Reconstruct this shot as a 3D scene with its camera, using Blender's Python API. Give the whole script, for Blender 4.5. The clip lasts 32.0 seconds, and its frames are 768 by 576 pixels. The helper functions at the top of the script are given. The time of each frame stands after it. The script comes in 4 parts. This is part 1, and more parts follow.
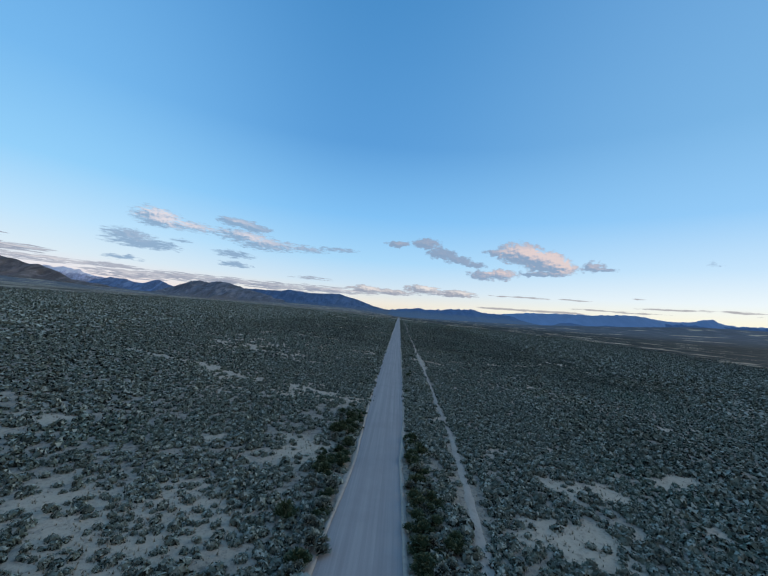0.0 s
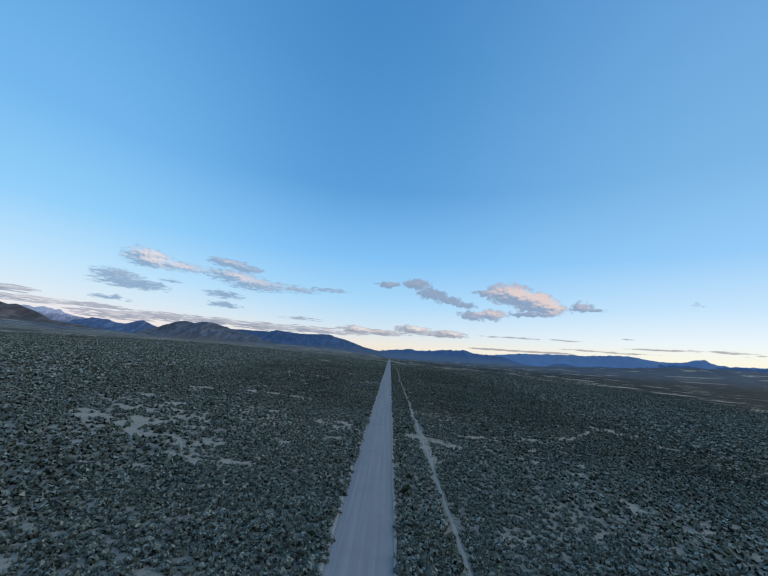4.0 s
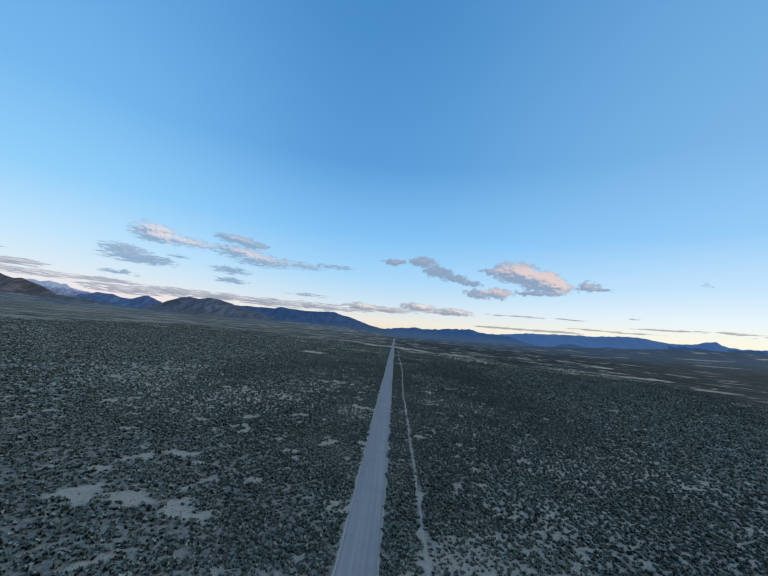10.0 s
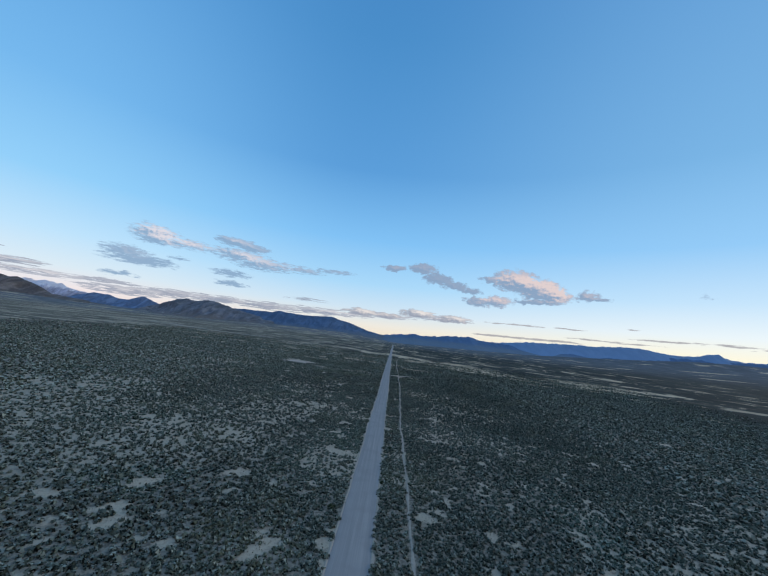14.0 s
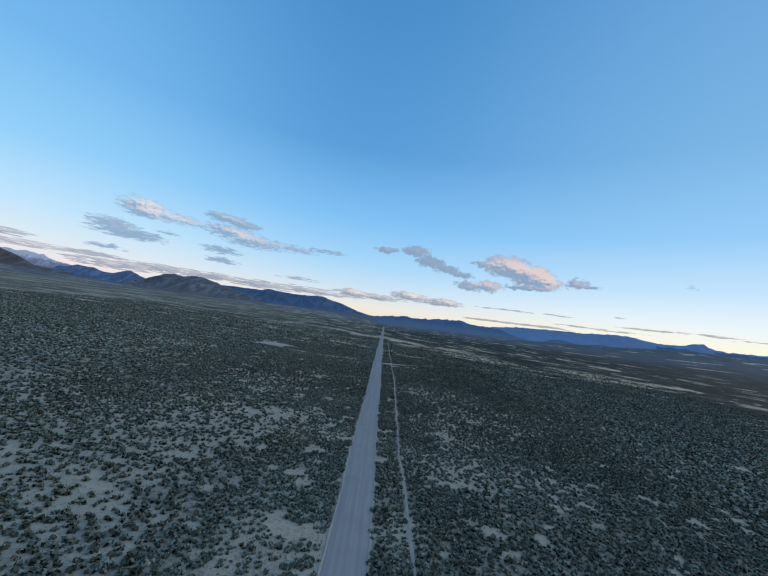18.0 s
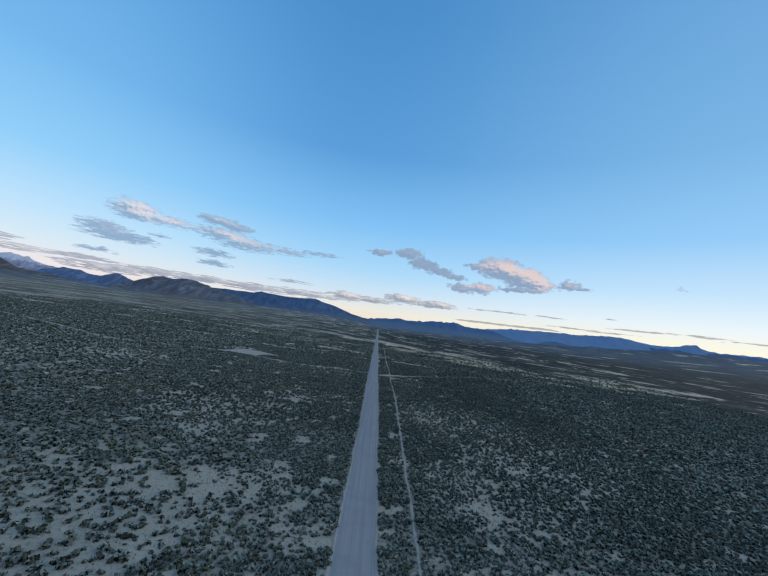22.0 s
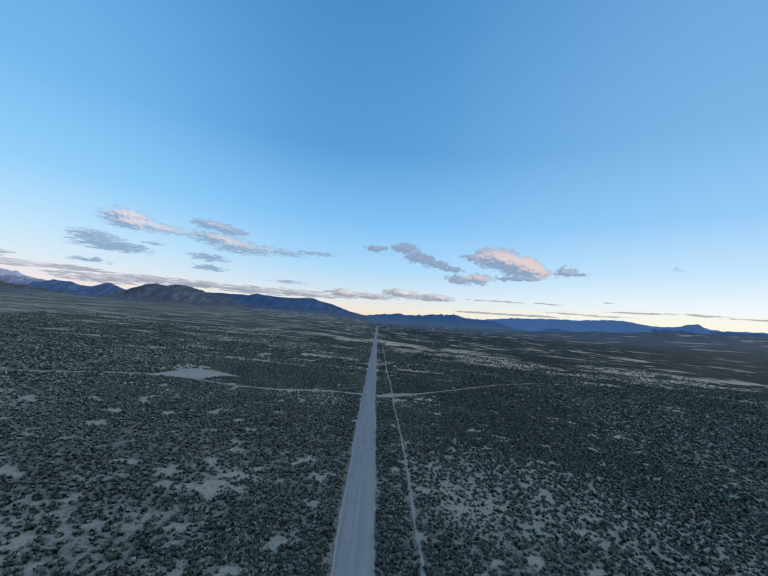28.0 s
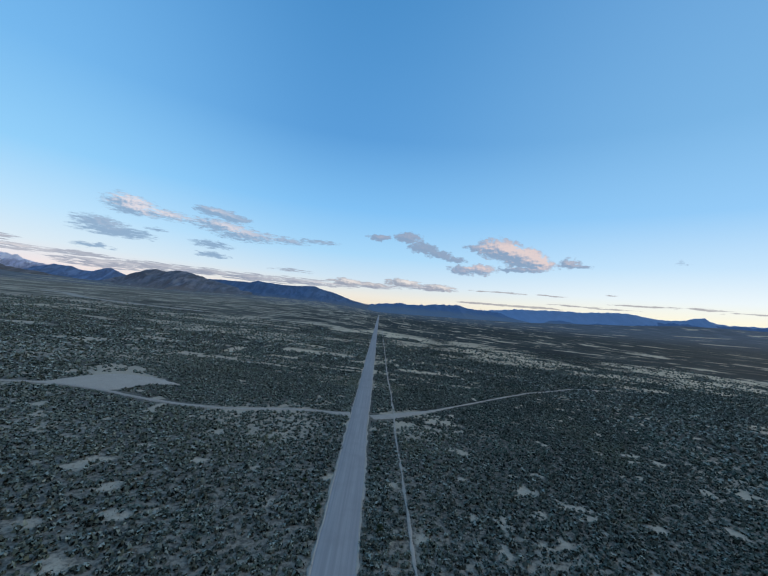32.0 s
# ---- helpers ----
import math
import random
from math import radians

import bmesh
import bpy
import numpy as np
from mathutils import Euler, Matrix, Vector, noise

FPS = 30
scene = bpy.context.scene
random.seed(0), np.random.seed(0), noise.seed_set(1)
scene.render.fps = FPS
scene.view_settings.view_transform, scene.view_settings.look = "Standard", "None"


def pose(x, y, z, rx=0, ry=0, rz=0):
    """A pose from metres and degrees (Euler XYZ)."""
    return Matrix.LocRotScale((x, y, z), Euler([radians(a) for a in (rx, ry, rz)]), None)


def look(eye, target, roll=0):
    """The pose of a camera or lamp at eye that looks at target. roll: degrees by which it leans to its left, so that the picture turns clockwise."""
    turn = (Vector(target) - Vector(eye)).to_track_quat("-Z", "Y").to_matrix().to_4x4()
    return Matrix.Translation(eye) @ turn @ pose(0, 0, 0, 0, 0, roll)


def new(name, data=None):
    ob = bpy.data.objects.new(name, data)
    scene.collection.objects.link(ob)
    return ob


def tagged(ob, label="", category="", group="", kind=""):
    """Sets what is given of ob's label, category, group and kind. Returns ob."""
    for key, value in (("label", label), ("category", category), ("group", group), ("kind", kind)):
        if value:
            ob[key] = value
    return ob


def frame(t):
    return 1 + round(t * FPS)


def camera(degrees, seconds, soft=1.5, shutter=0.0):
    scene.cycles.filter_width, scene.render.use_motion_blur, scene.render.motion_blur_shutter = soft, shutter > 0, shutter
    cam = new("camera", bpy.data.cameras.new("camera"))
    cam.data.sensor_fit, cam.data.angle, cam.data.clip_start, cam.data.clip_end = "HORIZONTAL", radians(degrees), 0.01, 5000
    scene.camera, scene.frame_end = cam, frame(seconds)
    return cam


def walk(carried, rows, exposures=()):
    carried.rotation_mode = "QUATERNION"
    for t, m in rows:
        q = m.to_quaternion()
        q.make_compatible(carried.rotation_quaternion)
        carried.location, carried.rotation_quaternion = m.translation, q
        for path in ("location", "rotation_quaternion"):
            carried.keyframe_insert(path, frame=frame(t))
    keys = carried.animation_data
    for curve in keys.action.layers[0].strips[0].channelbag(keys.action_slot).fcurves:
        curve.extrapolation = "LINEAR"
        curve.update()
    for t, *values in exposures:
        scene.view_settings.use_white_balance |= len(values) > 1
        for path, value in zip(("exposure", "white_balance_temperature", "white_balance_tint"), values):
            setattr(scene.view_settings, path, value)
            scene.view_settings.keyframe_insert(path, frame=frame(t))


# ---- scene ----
cam = camera(92.0, 32.0, soft=1.35)
PATH = [
    (0, (1.14, 6.29, 17.50), (-1.22, 56.09, 21.26), 4.73),
    (0.5, (1.12, 12.34, 17.59), (-1.10, 62.14, 21.44), 4.60),
    (1, (1.23, 18.25, 17.53), (-0.95, 67.99, 22.13), 4.71),
    (1.5, (1.23, 23.78, 17.48), (-0.95, 73.36, 23.56), 4.68),
    (2, (1.42, 28.67, 17.32), (-0.87, 78.06, 24.75), 4.97),
    (2.5, (1.62, 35.32, 17.82), (-0.77, 84.61, 25.86), 4.80),
    (3, (1.51, 41.75, 18.09), (-0.80, 91.05, 26.09), 4.57),
    (3.5, (1.40, 47.26, 18.59), (-0.24, 96.39, 27.74), 4.82),
    (5.5, (1.03, 70.84, 26.45), (-0.60, 119.94, 35.73), 4.26),
    (6, (1.18, 77.00, 28.11), (-0.51, 126.25, 36.56), 4.52),
    (6.5, (1.21, 82.93, 29.49), (-0.53, 132.28, 37.33), 4.52),
    (7, (1.31, 88.36, 30.66), (-0.44, 137.72, 38.43), 4.59),
    (7.5, (1.48, 93.95, 31.77), (-0.32, 143.30, 39.61), 4.62),
    (8, (1.70, 99.83, 32.92), (-0.11, 149.34, 39.72), 4.72),
    (8.5, (1.84, 105.33, 33.76), (0.01, 154.85, 40.44), 4.73),
    (9, (1.96, 110.82, 34.34), (0.05, 160.34, 40.96), 4.86),
    (9.5, (2.16, 116.49, 34.80), (0.14, 166.07, 40.90), 5.04),
    (10, (2.46, 121.84, 35.02), (0.38, 171.42, 41.18), 5.27),
    (10.5, (2.67, 126.83, 35.35), (0.54, 176.39, 41.62), 5.39),
    (11, (2.81, 131.66, 35.65), (0.68, 181.20, 42.02), 5.47),
    (11.5, (2.98, 136.83, 35.93), (0.76, 186.36, 42.42), 5.42),
    (12, (3.27, 143.34, 36.41), (1.14, 192.86, 42.96), 5.15),
    (12.5, (3.44, 149.86, 36.67), (1.31, 199.39, 43.18), 5.48),
    (13, (3.48, 155.98, 36.75), (1.13, 205.49, 43.27), 5.87),
    (13.5, (3.40, 161.59, 36.79), (1.07, 211.09, 43.43), 6.13),
    (14, (3.25, 167.20, 36.68), (1.14, 216.67, 43.63), 6.35),
    (14.5, (3.07, 172.95, 36.61), (1.34, 222.43, 43.55), 6.78),
    (16.5, (1.66, 198.08, 36.87), (0.21, 247.74, 42.51), 7.28),
    (17, (1.41, 204.33, 36.97), (0.23, 254.00, 42.55), 7.39),
    (17.5, (1.26, 210.45, 36.99), (0.41, 260.20, 41.86), 7.74),
    (18, (1.01, 216.22, 36.96), (0.28, 266.00, 41.60), 7.83),
    (18.5, (0.78, 221.70, 36.97), (0.14, 271.48, 41.63), 7.80),
    (19, (0.64, 226.93, 36.93), (0.25, 276.69, 41.80), 8.06),
    (19.5, (0.41, 232.05, 37.04), (0.18, 281.81, 41.97), 8.00),
    (20, (0.17, 237.03, 37.12), (-0.01, 286.78, 42.09), 7.87),
    (20.5, (0.02, 242.37, 37.18), (-0.19, 292.12, 42.11), 7.96),
    (21, (-0.29, 248.35, 37.19), (-0.50, 298.09, 42.20), 7.76),
    (21.5, (-0.64, 254.21, 37.11), (-0.66, 303.96, 42.16), 7.86),
    (22, (-0.94, 259.95, 37.04), (-0.85, 309.69, 42.12), 7.57),
    (22.5, (-1.23, 265.57, 36.95), (-0.94, 315.31, 42.09), 6.85),
    (23, (-1.42, 270.88, 36.89), (-0.97, 320.60, 42.09), 6.36),
    (23.5, (-1.44, 275.82, 36.88), (-0.54, 325.53, 42.21), 5.01),
    (24, (-1.34, 280.53, 36.95), (-0.38, 330.23, 42.33), 4.62),
    (24.5, (-1.16, 285.37, 37.10), (-0.11, 335.07, 42.50), 4.58),
    (25, (-1.01, 290.18, 37.43), (-0.02, 339.93, 42.38), 4.58),
    (25.5, (-0.71, 294.88, 37.88), (0.16, 344.65, 42.59), 4.59),
    (27.5, (0.92, 315.69, 39.37), (1.36, 365.46, 44.12), 4.52),
    (28, (1.01, 321.53, 39.50), (1.49, 371.32, 44.04), 4.47),
    (28.5, (1.27, 327.66, 39.48), (1.73, 377.47, 43.80), 4.50),
    (29, (1.52, 333.74, 39.41), (1.92, 383.57, 43.57), 4.57),
    (29.5, (1.79, 339.68, 39.39), (2.14, 389.55, 42.91), 4.59),
    (30, (1.98, 345.44, 39.32), (2.32, 395.34, 42.56), 4.70),
    (30.5, (2.26, 351.46, 39.35), (2.51, 401.36, 42.50), 5.04),
    (31, (2.45, 357.46, 39.37), (2.66, 407.37, 42.46), 5.19),
    (31.5, (2.53, 363.65, 39.41), (2.75, 413.56, 42.51), 5.22),
    (32, (2.69, 369.61, 39.43), (2.97, 419.51, 42.53), 5.31),
]
walk(cam, [(t, look(eye, target, roll)) for t, eye, target, roll in PATH])

rng = np.random.default_rng(7)


def lin(r, g, b):
    """Linear colour from 0..255 display values."""
    return tuple(((c / 255) / 12.92 if c < 10.3 else ((c / 255 + 0.055) / 1.055) ** 2.4) for c in (r, g, b)) + (1.0,)


# ---- sky, sun and clouds ----
# Clouds as rows of azimuth, elevation, half width, half height (degrees), share of warm light, density.
CLOUDS_WEST = [
    (-35.3, 10.5, 3.6, 1.5, 1.0, 1.0), (-34.5, 9.8, 4.2, 0.8, 0.5, 0.9), (-31.0, 10.0, 3.8, 0.9, 0.6, 0.8), (-25.4, 11.6, 3.2, 0.75, 0.2, 1.5),
    (-22.8, 11.1, 2.8, 0.65, 0.1, 1.4), (-24.5, 9.8, 5.4, 1.1, 0.5, 0.9), (-21.0, 9.0, 5.8, 1.2, 0.3, 0.92), (-15.5, 9.1, 4.6, 0.7, 0.2, 0.8), (-10.5, 9.5, 4.4, 0.42, 0.1, 0.7),
    (-38.0, 7.6, 3.4, 1.1, 0.1, 1.0), (-36.2, 6.8, 5.2, 0.9, 0.0, 1.0), (-38.4, 4.7, 2.6, 0.5, 0.0, 0.85), (-25.4, 7.0, 3.4, 0.7, 0.0, 0.8),
    (-25.0, 5.6, 2.6, 0.6, 0.0, 0.8), (-32.0, 7.9, 1.6, 0.3, 0.0, 0.6),
]
CLOUD_BANK = [
    (-48.5, 4.3, 4.0, 0.5, 0.3, 1.0), (-46.0, 3.4, 5.0, 0.6, 0.5, 0.8), (-40.0, 3.5, 5.0, 0.4, 0.2, 0.8), (-37.5, 2.7, 6.0, 0.7, 0.3, 1.0),
    (-32.0, 3.1, 6.0, 0.7, 0.2, 1.0), (-26.0, 3.2, 5.5, 0.6, 0.2, 1.0), (-19.5, 3.1, 6.0, 0.7, 0.2, 1.0), (-12.0, 3.3, 6.5, 0.7, 0.3, 1.0),
    (-7.5, 3.35, 4.6, 0.5, 0.3, 0.8), (-2.0, 3.75, 5.6, 0.5, 0.4, 0.9), (6.0, 4.15, 5.4, 0.5, 0.4, 0.9),
    (-13.8, 4.8, 3.6, 0.35, 0.1, 0.5), (-53.0, 5.4, 4.0, 0.8, 0.3, 1.0),
]
CLOUDS_EAST = [
    (-1.2, 11.3, 2.3, 0.65, 0.1, 1.1), (3.2, 11.5, 2.8, 1.1, 0.12, 1.0), (5.6, 10.2, 2.9, 1.1, 0.05, 0.95), (8.2, 9.3, 2.9, 0.95, 0.05, 0.9),
    (10.6, 8.8, 2.4, 0.7, 0.05, 0.85), (13.6, 10.7, 2.6, 0.7, 0.1, 0.75), (16.9, 10.7, 4.0, 1.9, 0.6, 1.15), (20.2, 9.6, 4.2, 1.9, 0.9, 1.25),
    (22.4, 8.6, 3.0, 1.2, 0.8, 1.1), (20.3, 7.8, 4.4, 0.55, 0.0, 1.0), (11.6, 7.3, 2.6, 0.9, 0.2, 0.9), (14.4, 7.5, 2.9, 1.2, 0.6, 1.0),
    (26.5, 8.8, 1.8, 1.0, 0.3, 0.85), (28.1, 8.4, 1.5, 0.4, 0.1, 0.8), (38.8, 9.0, 1.4, 0.5, 0.0, 0.2),
]
HEAPS = [
    (-5.6, 3.9, 3.4, 0.75, 0.6, 1.0), (-1.6, 3.8, 2.8, 0.6, 0.5, 0.9), (3.0, 4.6, 3.2, 0.85, 0.7, 1.0), (8.4, 4.25, 3.4, 0.7, 0.6, 1.0),
]
STREAKS = [
    (17.4, 4.3, 5.4, 0.16, 0.0, 1.0), (24.6, 4.3, 2.6, 0.12, 0.0, 0.9), (31.7, 4.8, 1.4, 0.12, 0.0, 0.8), (15.6, 2.45, 5.6, 0.2, 0.0, 1.3),
    (22.0, 2.5, 5.2, 0.17, 0.0, 1.2), (27.6, 3.1, 4.0, 0.14, 0.0, 1.0), (35.2, 3.6, 4.6, 0.16, 0.0, 1.1), (41.6, 3.6, 3.0, 0.15, 0.0, 1.0),
    (31.5, 2.95, 4.4, 0.11, 0.0, 0.9), (46.0, 3.3, 4.0, 0.16, 0.0, 0.9),
]

world = bpy.data.worlds.new("dusk_sky")
scene.world = world
world.use_nodes = True
wn, wl = world.node_tree.nodes, world.node_tree.links
wn.clear()


def node(tree, kind):
    return tree.nodes.new(kind)


def math_node(tree, op, a, b=None, c=None, clamp=False):
    n = node(tree, "ShaderNodeMath")
    n.operation, n.use_clamp = op, clamp
    for i, v in enumerate((a, b, c)):
        if v is None:
            continue
        if isinstance(v, (int, float)):
            n.inputs[i].default_value = v
        else:
            tree.links.new(v, n.inputs[i])
    return n.outputs[0]


def vec_node(tree, op, a, b=None):
    n = node(tree, "ShaderNodeVectorMath")
    n.operation = op
    for i, v in enumerate((a, b)):
        if v is None:
            continue
        if isinstance(v, tuple):
            n.inputs[i].default_value = v
        else:
            tree.links.new(v, n.inputs[i])
    return n.outputs["Value"] if op == "LENGTH" else n.outputs[0]


def smooth(tree, v, lo, hi):
    n = node(tree, "ShaderNodeMapRange")
    n.interpolation_type = "SMOOTHSTEP"
    tree.links.new(v, n.inputs["Value"])
    n.inputs["From Min"].default_value, n.inputs["From Max"].default_value = lo, hi
    return n.outputs["Result"]


def mix_colour(tree, f, a, b, blend="MIX"):
    n = node(tree, "ShaderNodeMix")
    n.data_type, n.blend_type = "RGBA", blend
    for i, v in ((0, f), (6, a), (7, b)):
        if isinstance(v, (int, float, tuple)):
            n.inputs[i].default_value = v
        else:
            tree.links.new(v, n.inputs[i])
    return n.outputs[2]


def ramp(tree, f, stops):
    n = node(tree, "ShaderNodeValToRGB")
    e = n.color_ramp.elements
    while len(e) < len(stops):
        e.new(0.5)
    for el, (p, c) in zip(e, stops):
        el.position, el.color = p, c
    tree.links.new(f, n.inputs[0])
    return n.outputs[0]


def noise_node(tree, vec, scale, detail=4.0, rough=0.55, distort=0.0):
    n = node(tree, "ShaderNodeTexNoise")
    n.inputs["Scale"].default_value, n.inputs["Detail"].default_value = scale, detail
    n.inputs["Roughness"].default_value, n.inputs["Distortion"].default_value = rough, distort
    if vec is not None:
        tree.links.new(vec, n.inputs["Vector"])
    return n.outputs["Fac"]


wt = world.node_tree
coord = node(wt, "ShaderNodeTexCoord").outputs["Generated"]
sep = node(wt, "ShaderNodeSeparateXYZ")
wl.new(coord, sep.inputs[0])
az = math_node(wt, "MULTIPLY_ADD", math_node(wt, "ARCTAN2", sep.outputs[0], sep.outputs[1]), 57.2958, -0.15)
el = math_node(wt, "MULTIPLY", math_node(wt, "ARCSINE", sep.outputs[2]), 57.2958)
height = math_node(wt, "DIVIDE", el, 60.0, clamp=True)
front = ramp(wt, height, [
    (0.0, lin(246, 226, 196)), (0.035, lin(238, 234, 224)), (0.075, lin(208, 229, 244)), (0.14, lin(170, 217, 250)),
    (0.25, lin(130, 194, 245)), (0.42, lin(92, 158, 218)), (0.7, lin(75, 142, 202)), (1.0, lin(66, 128, 192))])
east = ramp(wt, height, [
    (0.0, lin(255, 243, 196)), (0.035, lin(255, 250, 226)), (0.075, lin(238, 248, 252)), (0.14, lin(200, 230, 253)),
    (0.25, lin(150, 204, 248)), (0.42, lin(124, 182, 230)), (0.7, lin(106, 164, 218)), (1.0, lin(84, 138, 202))])
west = ramp(wt, height, [
    (0.0, lin(232, 208, 204)), (0.035, lin(240, 230, 232)), (0.075, lin(220, 236, 246)), (0.14, lin(192, 228, 253)),
    (0.25, lin(148, 208, 250)), (0.42, lin(118, 184, 238)), (0.7, lin(92, 158, 218)), (1.0, lin(78, 142, 206))])
sky = mix_colour(wt, smooth(wt, az, -8.0, 50.0), front, east)
sky = mix_colour(wt, smooth(wt, az, -8.0, -50.0), sky, west)

plane = node(wt, "ShaderNodeCombineXYZ")
wl.new(az, plane.inputs[0])
wl.new(el, plane.inputs[1])
puff_space = vec_node(wt, "MULTIPLY", plane.outputs[0], (0.7, 1.15, 1.0))
puff = noise_node(wt, puff_space, 1.45, 9.0, 0.62, 0.2)
puff_beyond = noise_node(wt, vec_node(wt, "ADD", puff_space, (0.15, 0.28, 0.0)), 1.45, 9.0, 0.62, 0.2)
wisp = noise_node(wt, vec_node(wt, "MULTIPLY", plane.outputs[0], (0.75, 3.4, 1.0)), 1.3, 9.0, 0.64, 0.3)
billow = math_node(wt, "MULTIPLY", math_node(wt, "SUBTRACT", puff, puff_beyond), 2.4)


def stirred(stretch, reach):
    """The sky's plane pushed about by noise, so that cloud edges billow or tear."""
    n = node(wt, "ShaderNodeTexNoise")
    n.inputs["Scale"].default_value, n.inputs["Detail"].default_value, n.inputs["Roughness"].default_value = 1.0, 7.0, 0.58
    wl.new(vec_node(wt, "MULTIPLY", plane.outputs[0], stretch), n.inputs["Vector"])
    return vec_node(wt, "ADD", plane.outputs[0], vec_node(wt, "MULTIPLY", vec_node(wt, "SUBTRACT", n.outputs["Color"], (0.5, 0.5, 0.5)), reach))


def gather(rows, space):
    """Mass, upward lean and warmth of a group of clouds over the sky."""
    mass, lit, warm = 0.0, 0.0, 0.0
    for a0, e0, w, h, glow, dense in rows:
        local = vec_node(wt, "MULTIPLY", vec_node(wt, "SUBTRACT", space, (a0, e0, 0.0)), (1 / w, 1 / h, 0.0))
        m = math_node(wt, "MULTIPLY", math_node(wt, "SUBTRACT", 1.0, vec_node(wt, "LENGTH", local), clamp=True), dense)
        mass = math_node(wt, "MAXIMUM", m, mass)
        warm = math_node(wt, "MULTIPLY_ADD", m, glow, warm)
        up = node(wt, "ShaderNodeSeparateXYZ")
        wl.new(local, up.inputs[0])
        lit = math_node(wt, "MULTIPLY_ADD", m, math_node(wt, "MULTIPLY_ADD", up.outputs[0], 0.7, up.outputs[1]), lit)
    return mass, lit, warm


def clouds(sky, rows, space, grain, gain, lo, hi, veil, shade, bright, relief_of):
    mass, lit, warm = gather(rows, space)
    body = math_node(wt, "MULTIPLY_ADD", math_node(wt, "SUBTRACT", grain, 0.5), gain, mass)
    cover = math_node(wt, "MULTIPLY", smooth(wt, body, lo, hi), smooth(wt, mass, 0.02, 0.14))
    relief = math_node(wt, "ADD", math_node(wt, "MULTIPLY", lit, 1.6), relief_of)
    sunlit = math_node(wt, "MULTIPLY", smooth(wt, relief, -0.55, 0.6), math_node(wt, "MULTIPLY", warm, 2.4, clamp=True))
    return mix_colour(wt, math_node(wt, "MULTIPLY", cover, veil), sky, mix_colour(wt, sunlit, shade, bright))


torn, flat, round_edge = stirred((0.55, 1.9, 1.0), (3.4, 0.95, 0.0)), stirred((0.3, 2.2, 1.0), (5.0, 0.55, 0.0)), stirred((0.7, 1.0, 1.0), (2.6, 1.5, 0.0))
sky = clouds(sky, CLOUDS_WEST, torn, wisp, 2.3, 0.0, 0.6, 0.88, lin(136, 166, 198), lin(228, 219, 224), billow)
thread = noise_node(wt, vec_node(wt, "MULTIPLY", plane.outputs[0], (0.35, 5.2, 1.0)), 1.25, 9.0, 0.62, 0.4)
layers = math_node(wt, "MULTIPLY", math_node(wt, "SUBTRACT", thread, 0.5), 6.0)
sky = clouds(sky, CLOUD_BANK, flat, thread, 3.6, 0.05, 0.5, 0.9, lin(140, 150, 172), lin(232, 228, 230), layers)
sky = clouds(sky, STREAKS, flat, wisp, 1.7, 0.08, 0.6, 0.82, lin(158, 156, 164), lin(220, 210, 200), billow)
sky = clouds(sky, HEAPS, flat, puff, 1.5, 0.1, 0.4, 0.9, lin(150, 158, 176), lin(234, 226, 222), billow)
sky = clouds(sky, CLOUDS_EAST, round_edge, puff, 1.25, 0.08, 0.46, 0.93, lin(136, 160, 190), lin(228, 208, 205), billow)
behind = smooth(wt, math_node(wt, "ABSOLUTE", az), 75.0, 150.0)
dusk = ramp(wt, height, [(0.0, lin(196, 186, 196)), (0.12, lin(222, 196, 196)), (0.3, lin(206, 204, 220)), (0.6, lin(160, 186, 220)), (1.0, lin(84, 138, 200))])
sky = mix_colour(wt, behind, sky, dusk)
below = smooth(wt, el, -0.5, -6.0)
sky = mix_colour(wt, below, sky, lin(70, 78, 84))
back = node(wt, "ShaderNodeBackground")
wl.new(sky, back.inputs["Color"])
back.inputs["Strength"].default_value = 1.0
wl.new(back.outputs[0], node(wt, "ShaderNodeOutputWorld").inputs["Surface"])

# The sun has just gone behind the eastern edge of the view: a faint, wide, warm glow.
sun = new("sun", bpy.data.lights.new("sun", "SUN"))
sun.data.energy, sun.data.angle, sun.data.color = 1.0, radians(45), (1.0, 0.84, 0.66)
sun.matrix_world = look((0, 0, 200), (-120, -60, 160))
scene.view_settings.exposure = 0.0


# ---- noise and terrain ----
def lattice(ix, iy, seed):
    h = (ix.astype(np.int64) * 374761393 + iy.astype(np.int64) * 668265263 + seed * 974634777) & 0xFFFFFFFF
    h = ((h ^ (h >> 13)) * 1274126177) & 0xFFFFFFFF
    return ((h ^ (h >> 16)) & 0xFFFF) / 65535.0


def value_noise(x, y, seed):
    ix, iy = np.floor(x), np.floor(y)
    fx, fy = x - ix, y - iy
    fx, fy = fx * fx * (3 - 2 * fx), fy * fy * (3 - 2 * fy)
    a, b = lattice(ix, iy, seed), lattice(ix + 1, iy, seed)
    c, d = lattice(ix, iy + 1, seed), lattice(ix + 1, iy + 1, seed)
    return (a * (1 - fx) + b * fx) * (1 - fy) + (c * (1 - fx) + d * fx) * fy


def fbm(x, y, seed, octaves=3):
    total, amp, norm = 0.0, 1.0, 0.0
    for o in range(octaves):
        total = total + amp * value_noise(x * 2**o + 17.3 * o, y * 2**o - 9.1 * o, seed + o)
        norm, amp = norm + amp, amp * 0.5
    return total / norm


